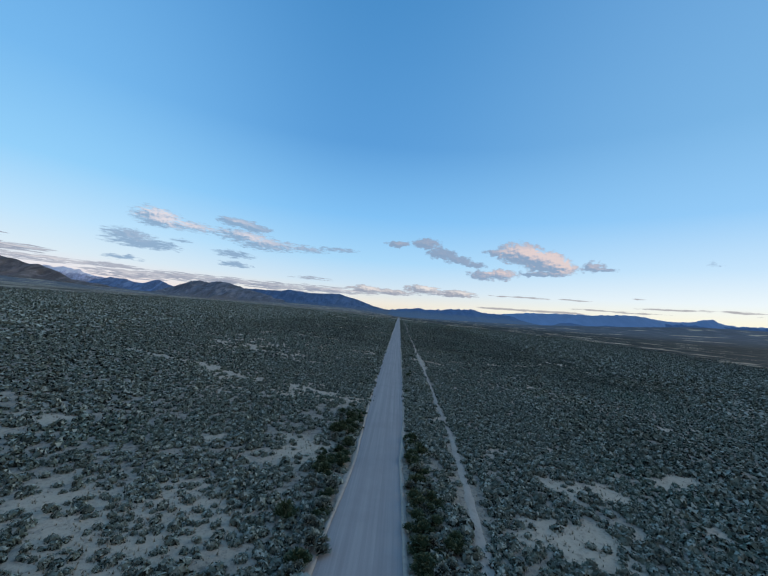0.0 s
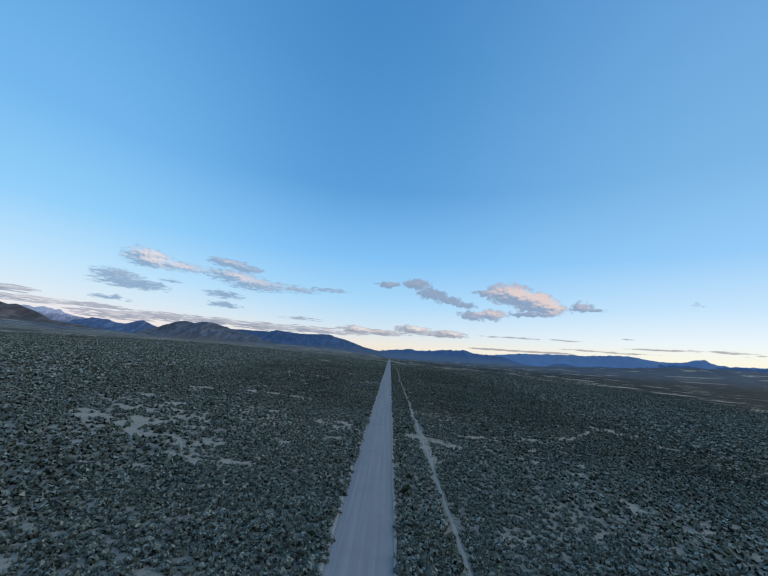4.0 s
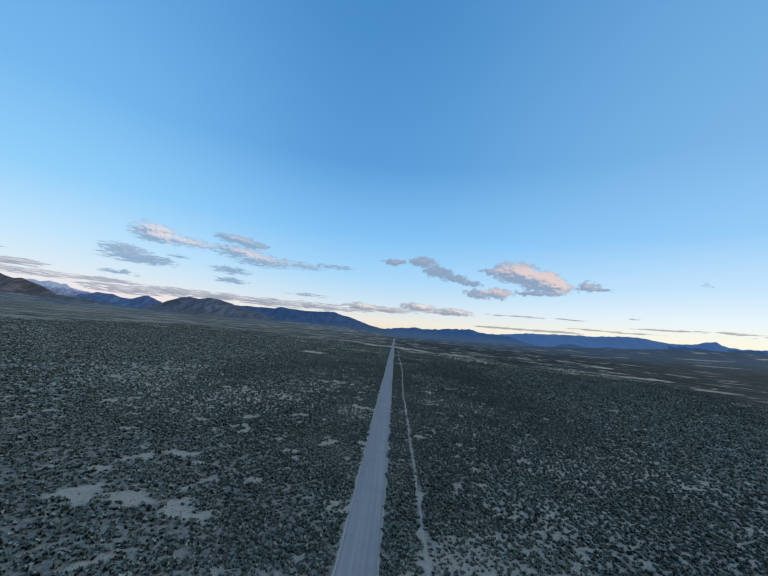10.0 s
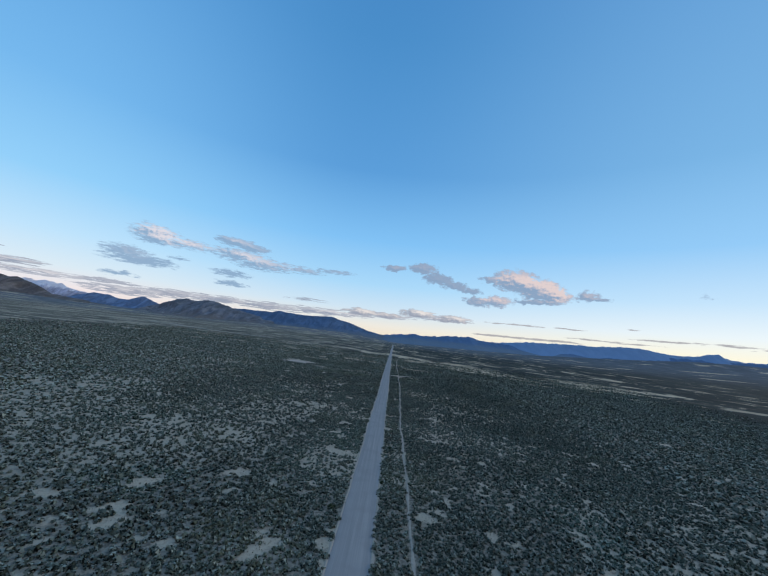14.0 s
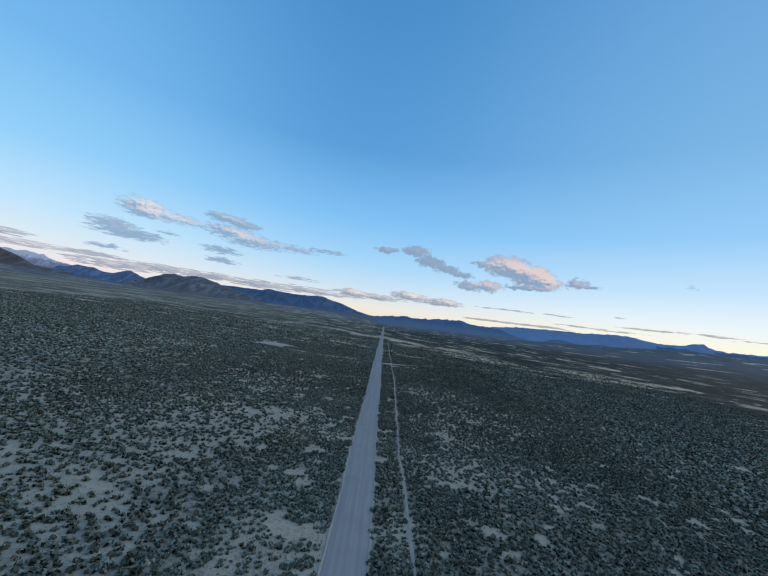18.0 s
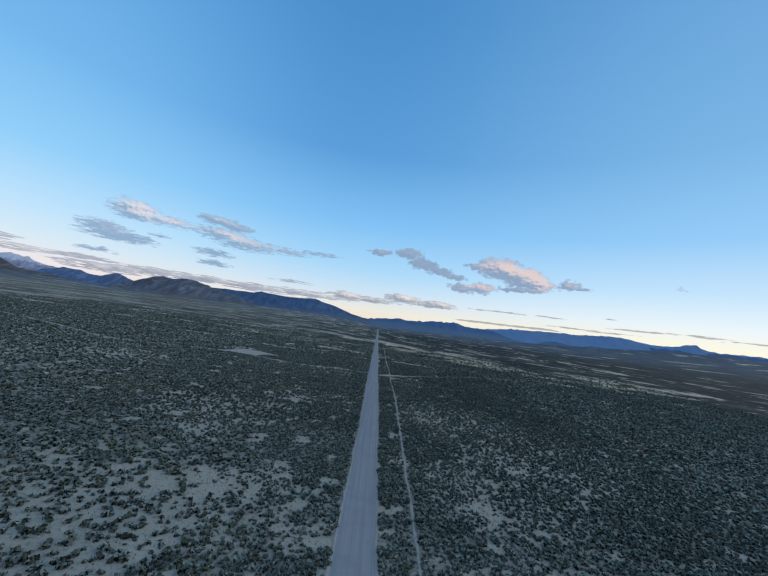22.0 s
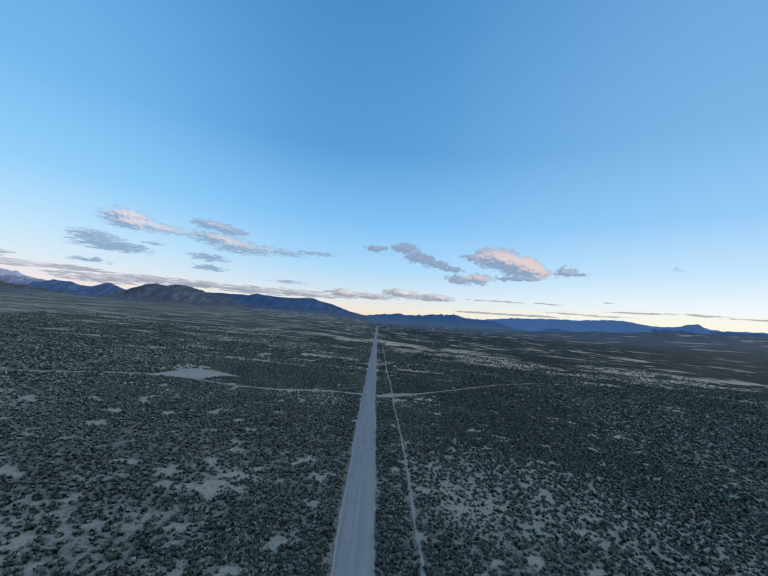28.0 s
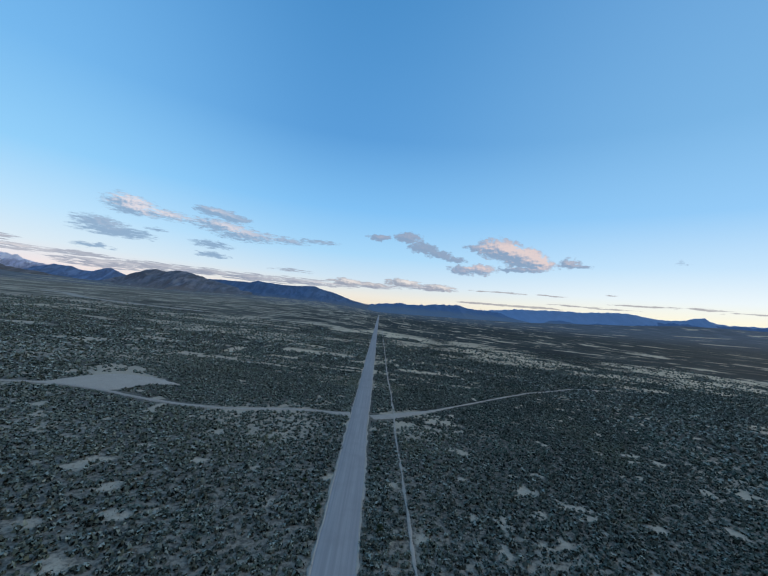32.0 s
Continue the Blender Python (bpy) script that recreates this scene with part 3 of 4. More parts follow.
gravel, tree, shader = material("gravel_road", 0.9)
pos = place(tree)
lanes = noise_node(tree, vec_node(tree, "MULTIPLY", pos, (1.9, 0.02, 0.0)), 1.0, 5.0, 0.65, 0.1)
speck, wash = noise_node(tree, pos, 9.0, 4.0, 0.7), noise_node(tree, pos, 0.25, 4.0)
base = mix_colour(tree, smooth(tree, lanes, 0.3, 0.72), (0.268, 0.262, 0.248, 1), (0.35, 0.337, 0.312, 1))
base = mix_colour(tree, math_node(tree, "MULTIPLY", smooth(tree, wash, 0.45, 0.7), 0.4), base, (0.25, 0.243, 0.23, 1))
base = mix_colour(tree, math_node(tree, "MULTIPLY", smooth(tree, speck, 0.55, 0.75), 0.35), base, (0.2, 0.2, 0.2, 1))
tree.links.new(base, shader.inputs["Base Color"])
bump(tree, shader, speck, 0.5, 0.03)

dirt, tree, shader = material("pale_dirt")
pos = place(tree)
spot, wash = noise_node(tree, pos, 2.2, 6.0, 0.7), noise_node(tree, pos, 0.3, 4.0)
base = mix_colour(tree, wash, (0.31, 0.278, 0.222, 1), (0.45, 0.405, 0.33, 1))
base = mix_colour(tree, math_node(tree, "MULTIPLY", smooth(tree, spot, 0.5, 0.72), 0.6), base, (0.17, 0.165, 0.145, 1))
tree.links.new(base, shader.inputs["Base Color"])
bump(tree, shader, spot, 0.7, 0.06)

clay_crust, tree, shader = material("clay_crust", 0.8)
pos = place(tree)
base = mix_colour(tree, noise_node(tree, pos, 0.35, 5.0, 0.6), (0.36, 0.312, 0.245, 1), (0.5, 0.435, 0.345, 1))
tree.links.new(mix_colour(tree, math_node(tree, "MULTIPLY", smooth(tree, noise_node(tree, pos, 3.0, 5.0, 0.7), 0.5, 0.7), 0.6), base, (0.17, 0.155, 0.125, 1)), shader.inputs["Base Color"])
bump(tree, shader, noise_node(tree, pos, 5.0, 4.0), 0.4, 0.03)


def foliage(name, dark, light, lit_tip):
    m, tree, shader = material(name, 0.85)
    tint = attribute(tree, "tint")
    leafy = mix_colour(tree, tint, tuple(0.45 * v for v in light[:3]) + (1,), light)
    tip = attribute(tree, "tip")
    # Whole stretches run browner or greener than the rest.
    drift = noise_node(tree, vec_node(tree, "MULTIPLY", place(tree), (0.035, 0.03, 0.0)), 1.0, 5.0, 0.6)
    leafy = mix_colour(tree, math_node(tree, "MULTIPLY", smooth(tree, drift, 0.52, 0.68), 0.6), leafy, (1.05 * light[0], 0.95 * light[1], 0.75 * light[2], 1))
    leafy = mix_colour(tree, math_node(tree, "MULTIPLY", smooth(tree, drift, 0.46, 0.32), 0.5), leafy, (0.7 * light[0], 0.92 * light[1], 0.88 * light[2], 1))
    # Shade deep in the plant and light on its tips are put into the colour.
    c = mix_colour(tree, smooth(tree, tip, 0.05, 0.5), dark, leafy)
    c = mix_colour(tree, math_node(tree, "MULTIPLY", smooth(tree, tip, 0.55, 1.0), math_node(tree, "MULTIPLY_ADD", tint, 0.5, 0.5)), c, lit_tip)
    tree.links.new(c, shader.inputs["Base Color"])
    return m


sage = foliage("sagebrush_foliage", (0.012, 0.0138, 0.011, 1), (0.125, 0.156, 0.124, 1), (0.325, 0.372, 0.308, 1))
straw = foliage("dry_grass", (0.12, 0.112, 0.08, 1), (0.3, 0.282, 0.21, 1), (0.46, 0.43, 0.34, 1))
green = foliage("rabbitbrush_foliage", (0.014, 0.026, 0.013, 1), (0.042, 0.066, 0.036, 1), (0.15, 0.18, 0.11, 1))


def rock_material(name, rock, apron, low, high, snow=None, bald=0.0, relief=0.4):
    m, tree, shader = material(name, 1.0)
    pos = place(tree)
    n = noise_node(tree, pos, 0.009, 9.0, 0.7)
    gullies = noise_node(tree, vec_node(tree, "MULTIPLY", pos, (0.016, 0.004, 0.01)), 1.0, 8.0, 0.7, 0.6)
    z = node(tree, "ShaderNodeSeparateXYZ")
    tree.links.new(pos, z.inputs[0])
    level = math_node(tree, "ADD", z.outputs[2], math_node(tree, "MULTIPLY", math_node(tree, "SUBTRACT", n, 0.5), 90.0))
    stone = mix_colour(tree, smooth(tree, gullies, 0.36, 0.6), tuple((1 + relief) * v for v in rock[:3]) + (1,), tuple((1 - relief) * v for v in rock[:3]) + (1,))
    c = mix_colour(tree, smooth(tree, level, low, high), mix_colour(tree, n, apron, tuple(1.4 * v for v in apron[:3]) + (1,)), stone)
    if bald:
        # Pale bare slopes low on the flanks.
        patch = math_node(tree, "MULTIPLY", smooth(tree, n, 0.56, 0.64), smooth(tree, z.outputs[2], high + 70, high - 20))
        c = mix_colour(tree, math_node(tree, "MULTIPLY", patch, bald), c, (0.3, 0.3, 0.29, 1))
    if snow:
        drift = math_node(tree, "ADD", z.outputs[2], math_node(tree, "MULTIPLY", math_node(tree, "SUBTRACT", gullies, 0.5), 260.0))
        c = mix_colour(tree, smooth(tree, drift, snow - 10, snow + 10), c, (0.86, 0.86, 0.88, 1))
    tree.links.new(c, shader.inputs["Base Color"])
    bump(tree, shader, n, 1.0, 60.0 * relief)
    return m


# ---- ground ----
def fill(name, verts, faces, mat, smooth_shade=False, **attributes):
    me = bpy.data.meshes.new(name)
    verts, faces = np.ascontiguousarray(verts, np.float32), np.ascontiguousarray(faces, np.int32)
    k = faces.shape[1]
    me.vertices.add(len(verts))
    me.vertices.foreach_set("co", verts.ravel())
    me.loops.add(faces.size)
    me.loops.foreach_set("vertex_index", faces.ravel())
    me.polygons.add(len(faces))
    me.polygons.foreach_set("loop_start", np.arange(0, faces.size, k, dtype=np.int32))
    me.polygons.foreach_set("use_smooth", np.full(len(faces), smooth_shade))
    for key, values in attributes.items():
        me.attributes.new(key, "FLOAT", "POINT").data.foreach_set("value", np.ascontiguousarray(values, np.float32))
    me.materials.append(mat)
    me.update(calc_edges=True)
    return me


def grid_faces(rows, cols):
    a = (np.arange(rows - 1)[:, None] * cols + np.arange(cols - 1)[None]).ravel()
    return np.stack([a, a + 1, a + cols + 1, a + cols], 1)


half = np.concatenate([np.arange(0, 130, 1.3), np.arange(130, 620, 9.0), 620 + 8900 * np.linspace(0, 1, 44) ** 1.9])
xs = np.concatenate([-half[:0:-1], half])
ys = np.concatenate([np.linspace(-3000, -100, 20)[:-1], np.arange(-100, 0, 6.0), np.arange(0, 560, 1.5), np.arange(560, 1100, 6.0), 1100 + 3960 * np.linspace(0, 1, 64) ** 1.5])
gx, gy = (g.ravel() for g in np.meshgrid(xs, ys))
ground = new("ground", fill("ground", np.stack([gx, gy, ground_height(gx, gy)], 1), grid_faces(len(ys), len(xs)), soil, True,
                            bare=bare_soil(gx, gy), pale=paleness(gx, gy), distant=np.maximum(step(gy, 380, 620), step(np.abs(gx), 180, 320))))
tagged(ground, "dusty desert plain with pale bare clay patches", "ground", kind="structure")


def ribbon(name, centre, width, profile, mat, lift, base=terrain):
    """A strip along a line of points; profile gives heights across it, width(s) its half width at each side."""
    centre = np.asarray(centre, float)
    along = np.gradient(centre, axis=0)
    along /= np.linalg.norm(along, axis=1)[:, None]
    side = np.stack([along[:, 1], -along[:, 0]], 1)
    u = np.linspace(-1, 1, len(profile))
    left, right = width
    reach = np.where(u[None] < 0, left[:, None], right[:, None]) * u[None]
    px = centre[:, 0, None] + side[:, 0, None] * reach
    py = centre[:, 1, None] + side[:, 1, None] * reach
    pz = base(px, py) + np.asarray(profile)[None] + lift[:, None]
    return new(name, fill(name, np.stack([px, py, pz], -1).reshape(-1, 3), grid_faces(len(centre), len(profile)), mat, True))


ry = np.concatenate([np.arange(-80, 600, 1.0), 600 + 1500 * np.linspace(0, 1, 200) ** 1.5])
ey = [-80, 30, 50, 80, 127, 150, 180, 225, 270, 290, 310, 350, 375, 410, 440, 470, 520, 1500]
west_edge = [3.2, 3.3, 2.6, 3.2, 3.7, 3.4, 2.9, 3.1, 2.95, 2.85, 3.1, 2.75, 2.4, 2.65, 2.8, 2.8, 2.7, 2.6]
east_edge = [3.0, 3.0, 2.65, 3.3, 3.05, 3.0, 2.8, 3.35, 3.2, 3.2, 3.0, 2.7, 2.9, 2.75, 2.7, 2.2, 2.3, 2.4]
edge = [np.interp(ry, ey, e) - 0.1 + 0.3 * (fbm(ry / 7, ry * 0 + k, 81 + k, 4) - 0.5) for k, e in ((0, west_edge), (1, east_edge))]
road_lift = 0.05 + 0.0004 * np.maximum(ry - 200, 0)
road = ribbon("road", np.stack([ry * 0, ry], 1), edge, [-0.06, 0.01, 0.03, 0.035, 0.05, 0.055, 0.05, 0.035, 0.03, 0.01, -0.06], gravel, road_lift)
tagged(road, "straight pale grey gravel road with faint wheel tracks", "road", kind="structure")

# Low windrows of graded gravel along both edges of the road.
wy = np.arange(-80, 640, 0.8)
for k, (sign, name) in enumerate(((-1, "windrow_west"), (1, "windrow_east"))):
    mid = np.interp(wy, ry, edge[k]) + 0.14
    tall = 0.02 + 0.09 * fbm(wy / 2.3, wy * 0 + k, 101 + k)
    wide = 0.1 + 0.3 * step(fbm(wy / 1.6, wy * 0 + k, 105 + k), 0.35, 0.8)
    cols = np.array([-1.0, -0.5, 0.0, 0.45, 1.0])
    px = sign * (mid[:, None] + cols[None] * np.where(cols < 0, 0.22, wide[:, None]))
    py = np.repeat(wy[:, None], 5, 1) + 0.2 * (fbm(px * 3, wy[:, None] / 0.9, 107) - 0.5)
    pz = terrain(px, py) + tall[:, None] * np.array([0.0, 0.8, 1.0, 0.6, -0.3])[None] + 0.06
    strip = new(name, fill(name, np.stack([px, py, pz], -1).reshape(-1, 3), grid_faces(len(wy), 5), dirt, True))
    tagged(strip, "low pale windrow of loose gravel at the road edge", "road edge", kind="structure")

# The narrow trail that runs beside the road.
ty = np.concatenate([np.arange(-80, 560, 0.8), np.arange(560, 900, 6.0)])
tw = 0.06 + 0.36 * fbm(ty / 2, ty * 0, 111) + 0.2 * step(fbm(ty / 11, ty * 0, 65), 0.5, 0.8) + 0.22 * step(-ty, -80, -50)
trail = ribbon("trail", np.stack([trail_x(ty), ty], 1), (tw, tw * 0.9), [-0.05, 0.0, -0.01, 0.0, -0.05], dirt, 0.05 + 0.0003 * np.maximum(ty - 200, 0), ground_height)
tagged(trail, "narrow pale footworn trail through sagebrush beside the road", "trail", kind="structure")

# The two branches of the crossing and the clay pan that one of them passes.
sx = np.arange(3.0, 300, 1.5)
lane = 0.75 + 0.6 * (fbm(sx / 2, sx * 0, 121) - 0.5) + 2.5 * step(-sx, -9, -3)
branch = ribbon("side_road_west", np.stack([-sx, side_west(sx)], 1), (lane, lane), [-0.15, 0.0, 0.04, 0.02, 0.04, 0.0, -0.15], dirt, 0.14 + 0 * sx, ground_height)
tagged(branch, "pale dirt side road curving away through the brush", "road", kind="structure")
sx = np.arange(3.0, 160, 1.5)
lane = 0.62 + 0.55 * (fbm(sx / 2, sx * 0, 123) - 0.5) + 1.6 * step(-sx, -32, -4)
branch = ribbon("side_road_east", np.stack([sx, side_east(sx)], 1), (lane, lane * 0.8), [-0.15, 0.0, 0.04, 0.02, 0.04, 0.0, -0.15], dirt, 0.14 + 0 * sx, ground_height)
tagged(branch, "pale dirt side road widening where it meets the gravel road", "road", kind="structure")

# The bare clay pan against the western branch.
pan_x = np.arange(-88.5, -55.9, 0.5)
pan_s, pan_n = pan_edges(pan_x)
pan_v = np.linspace(0, 1, 12)[None]
px = np.repeat(pan_x[:, None], 12, 1)
py = pan_s[:, None] + (pan_n - pan_s)[:, None] * pan_v
pz = ground_height(px, py) + 0.16 - 0.22 * np.abs(2 * pan_v - 1) ** 8
pan_mesh = fill("clay_pan", np.stack([px, py, pz], -1).reshape(-1, 3), grid_faces(len(pan_x), 12)[:, ::-1], clay_crust, True)
tagged(new("clay_pan", pan_mesh), "smooth pale clay pan beside the dirt side road", "clay pan", kind="structure")

# A pale dry wash that crosses the plain to the west.
wx = np.arange(-520, -196, 6.0)
wash_y = wash_line(wx)
wash_w = 3 + 7 * fbm(wx / 25, wx * 0, 127)
wash = ribbon("dry_wash", np.stack([wx, wash_y], 1), (wash_w, wash_w), [-0.3, 0.0, 0.05, 0.0, -0.3], dirt, 0.5 + 0 * wx, ground_height)
tagged(wash, "pale dry wash winding across the distant plain", "dry wash", kind="structure")

# ---- mountains ----
VIEW = (1.7, 198.1, 36.9)


def range_mesh(name, distance, crest, depth, rough, mat, seed, spurs=0.5, grain=210.0, worn=False):
    """A mountain range: a crest given by azimuth and elevation, with branching spurs running down to an apron."""
    a, e = np.array(crest).T
    n = int((a[-1] - a[0]) * 13) + 20
    az_ = np.linspace(a[0], a[-1], n)
    rows = 40
    v = np.concatenate([[-0.35, -0.15], np.linspace(0, 1, rows - 2)])[:, None]
    # The teeth of the crest die out down the slope.
    rise = np.interp(az_, a, e)[None] + rough * (fbm(az_ * 2.2, az_ * 0, seed, 6) - 0.5)[None] * np.exp(-np.maximum(v, 0) * 9)
    x0 = (VIEW[0] + distance * np.tan(np.radians(az_ + 0.15)))[None]
    top = VIEW[2] + np.hypot(x0 - VIEW[0], distance) * np.tan(np.radians(rise))
    fall = np.where(v < 0, 1 + 1.6 * v, 1 - v * (1.55 - 0.55 * v))
    bend = 1.6 * (fbm(x0 / 420 + 0 * v, v * 1.3 + 0 * x0, seed + 3, 3) - 0.5)
    spur = 1 - np.abs(2 * fbm(x0 / grain + bend + 0.7 * v, v * 1.7 + 0 * x0, seed + 5, 5) - 1)
    z = -12 + (top + 12) * fall * (1 + spurs * (spur - 0.85) * (v > 0.01) * np.minimum(v * 6, 1.2))
    y = VIEW[1] + distance - v * depth * (1 + 0.5 * (fbm(x0 / 500, x0 * 0, seed + 9) - 0.5)) + 0 * z
    x = x0 + 0 * z + 90 * min(1, 2.5 * spurs) * (fbm(x0 / 130 + 0 * v, v * 3 + 0 * x0, seed + 13) - 0.5) * np.clip(v, 0, 1)
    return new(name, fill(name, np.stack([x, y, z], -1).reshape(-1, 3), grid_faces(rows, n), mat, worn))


SNOW = [(-52, 2.2), (-47.3, 2.4), (-46.7, 2.5), (-45.9, 2.4), (-45.1, 2.6), (-44.4, 2.55), (-43.5, 2.35), (-42.6, 2.05), (-41.2, 1.75), (-39.5, 1.2), (-37, 0.4)]
WEST_HILL = [(-60, 3.6), (-54, 3.3), (-51, 3.1), (-48.8, 2.66), (-48.0, 2.35), (-47.4, 2.5), (-46.4, 2.2), (-45.4, 1.75), (-44.6, 1.2), (-43.3, 1.05), (-41, 0.8), (-38, 0.2)]
BLUE = [(-47, 0.6), (-44.6, 0.95), (-41.6, 1.5), (-40.5, 1.9), (-38.8, 1.85), (-37.9, 1.55), (-36.9, 1.58), (-35.9, 2.0), (-35.2, 2.2), (-34.3, 1.8), (-33.4, 1.45), (-31, 0.9), (-28, 0.3)]
HUMP = [(-37, 0.1), (-35.4, 0.6), (-33.7, 1.37), (-32.6, 1.85), (-31.5, 2.45), (-30.4, 2.75), (-29.4, 2.5), (-28.3, 2.77), (-27, 2.87), (-25.7, 2.55), (-24.3, 2.16), (-22.5, 1.8),
        (-20, 1.3), (-17, 1.0), (-13, 0.6), (-9, 0.2)]
RIDGE = [(-29, 1.2), (-25.5, 2.0), (-24.3, 2.16), (-23, 2.25), (-18.9, 2.32), (-17.9, 2.64), (-15.4, 2.45), (-13.2, 2.46), (-10.2, 2.7), (-8.7, 2.35), (-6.4, 1.84), (-4.4, 1.15), (-2.9, 0.9),
         (0.6, 0.5), (3, 0.1)]
NORTH = [(-8, 0.0), (-5.4, 0.5), (-2.9, 0.72), (-1, 0.96), (2.6, 1.45), (4.2, 1.34), (6.1, 1.44), (7.9, 1.75), (9.7, 1.73), (11.1, 1.94), (12.6, 1.55), (15, 1.4), (18, 1.2), (21, 1.25), (24, 1.36), (27, 1.3),
         (30, 1.38), (32.6, 1.5), (35, 1.6), (37.4, 1.74), (40, 1.72), (43.4, 1.88), (52, 1.85)]
PLATEAU = [(10, 0.6), (13.6, 1.3), (19.3, 2.0), (23.4, 2.18), (27.5, 2.24), (31.8, 2.56), (33.3, 2.4), (35.7, 2.1), (37.1, 2.07), (38.4, 2.2), (39.2, 2.46), (40.1, 2.6), (40.5, 2.3),
           (41.1, 2.04), (42, 1.93), (43.5, 1.98), (52, 1.9)]
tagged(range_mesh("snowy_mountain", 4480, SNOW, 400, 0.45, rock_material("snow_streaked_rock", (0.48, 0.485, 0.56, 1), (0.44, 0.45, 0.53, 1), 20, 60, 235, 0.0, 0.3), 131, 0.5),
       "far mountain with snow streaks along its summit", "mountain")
# The haze of distance is put into the blue rock colours of these ranges.
tagged(range_mesh("mountain_range", 4430, BLUE, 500, 0.15, rock_material("haze_blue_rock", (0.145, 0.22, 0.33, 1), (0.15, 0.19, 0.23, 1), 10, 60, None, 0.0, 0.25), 137, 0.35),
       "jagged range beyond the plain, tinted blue-grey by haze", "mountain")
tagged(range_mesh("mountain_range", 4450, PLATEAU, 700, 0.2, rock_material("haze_plateau_rock", (0.17, 0.29, 0.44, 1), (0.17, 0.285, 0.41, 1), 10, 60, None, 0.0, 0.05), 139, 0.01, 700.0, True),
       "flat-topped plateau on the horizon, tinted deep blue by haze", "mountain")
tagged(range_mesh("mountain_range", 4350, NORTH, 800, 0.34, rock_material("haze_north_rock", (0.094, 0.172, 0.285, 1), (0.12, 0.17, 0.215, 1), 70, 120, None, 0.0, 0.07), 141, 0.02, 600.0, True),
       "low range at the end of the road, tinted deep blue by haze", "mountain")
tagged(range_mesh("mountain_range", 4300, RIDGE, 700, 0.14, rock_material("haze_ridge_rock", (0.09, 0.152, 0.24, 1), (0.115, 0.145, 0.17, 1), 60, 120, None, 0.0, 0.18), 143, 0.3, 320.0, True),
       "long mountain ridge, tinted slate-blue by haze, sloping down to the plain", "mountain")
tagged(range_mesh("mountain", 4150, HUMP, 900, 0.2, rock_material("grey_foothill_rock", (0.16, 0.175, 0.19, 1), (0.15, 0.146, 0.136, 1), 40, 110, None, 0.9, 0.3), 145, 0.8, 200.0, True),
       "dark grey mountain with bare rounded foothills", "mountain")
tagged(range_mesh("hill", 3900, WEST_HILL, 900, 0.16, rock_material("brown_hill_rock", (0.165, 0.152, 0.142, 1), (0.15, 0.138, 0.118, 1), 40, 120, None, 0.5, 0.3), 149, 0.7, 190.0, True),
       "dark brown hill rising from the plain", "hill")

# ---- brush ----
def bush_shape(fans, spread_, core, seed):
    """A rounded bush about a metre wide: fans of leaves that open outwards from a woody heart with shade painted in."""
    r = np.random.default_rng(seed)
    turn = np.arange(fans) * 2.39996 + r.uniform(0, 6.28)
    up = np.clip((np.arange(fans) + 0.5) / fans + r.normal(0, 0.06, fans), 0.03, 0.98)[:, None]
    flat_ = np.sqrt(1 - up**2)
    d = np.concatenate([flat_ * np.cos(turn)[:, None], flat_ * np.sin(turn)[:, None], up], 1)
    side = np.cross(d, r.normal(0, 1, (fans, 3)) + np.array([[0, 0, 1.2]]))
    side /= np.linalg.norm(side, axis=1)[:, None] + 1e-6
    far_, wide = r.uniform(0.4, 0.58, (fans, 1)), spread_ * r.uniform(0.75, 1.25, (fans, 1))
    squat = np.array([[1.0, 1.0, 0.86]])
    tri = np.stack([d * squat * 0.2, d * squat * far_ + side * wide, d * squat * far_ * r.uniform(0.8, 1.1, (fans, 1)) - side * wide], 1)
    tone = r.normal(0, 0.14, (fans, 1)) - 0.1 * (up - 0.5)
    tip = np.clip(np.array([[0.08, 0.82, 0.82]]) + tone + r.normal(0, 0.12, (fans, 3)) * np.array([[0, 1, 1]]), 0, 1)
    # A full rounded body under the leaf tufts.
    a = np.linspace(0, 2 * np.pi, core + 1)[:-1]
    loops = [np.stack([w * np.cos(a) * (1 + r.normal(0, 0.1, core)), w * np.sin(a) * (1 + r.normal(0, 0.1, core)), z * (1 + r.normal(0, 0.15, core))], 1) for w, z in ((0.34, 0.0), (0.28, 0.18))]
    lo, hi, lo2, hi2 = loops[0], loops[1], np.roll(loops[0], -1, 0), np.roll(loops[1], -1, 0)
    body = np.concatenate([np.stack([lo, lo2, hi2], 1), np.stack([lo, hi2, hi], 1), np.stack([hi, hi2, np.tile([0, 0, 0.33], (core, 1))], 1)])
    # The body's tone falls off downwards, as shade painted into it.
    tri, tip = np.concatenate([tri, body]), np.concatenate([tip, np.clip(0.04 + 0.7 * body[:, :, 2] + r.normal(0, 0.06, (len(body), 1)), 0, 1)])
    tri[:, :, 2] = np.maximum(tri[:, :, 2], 0.0)
    return tri, tip


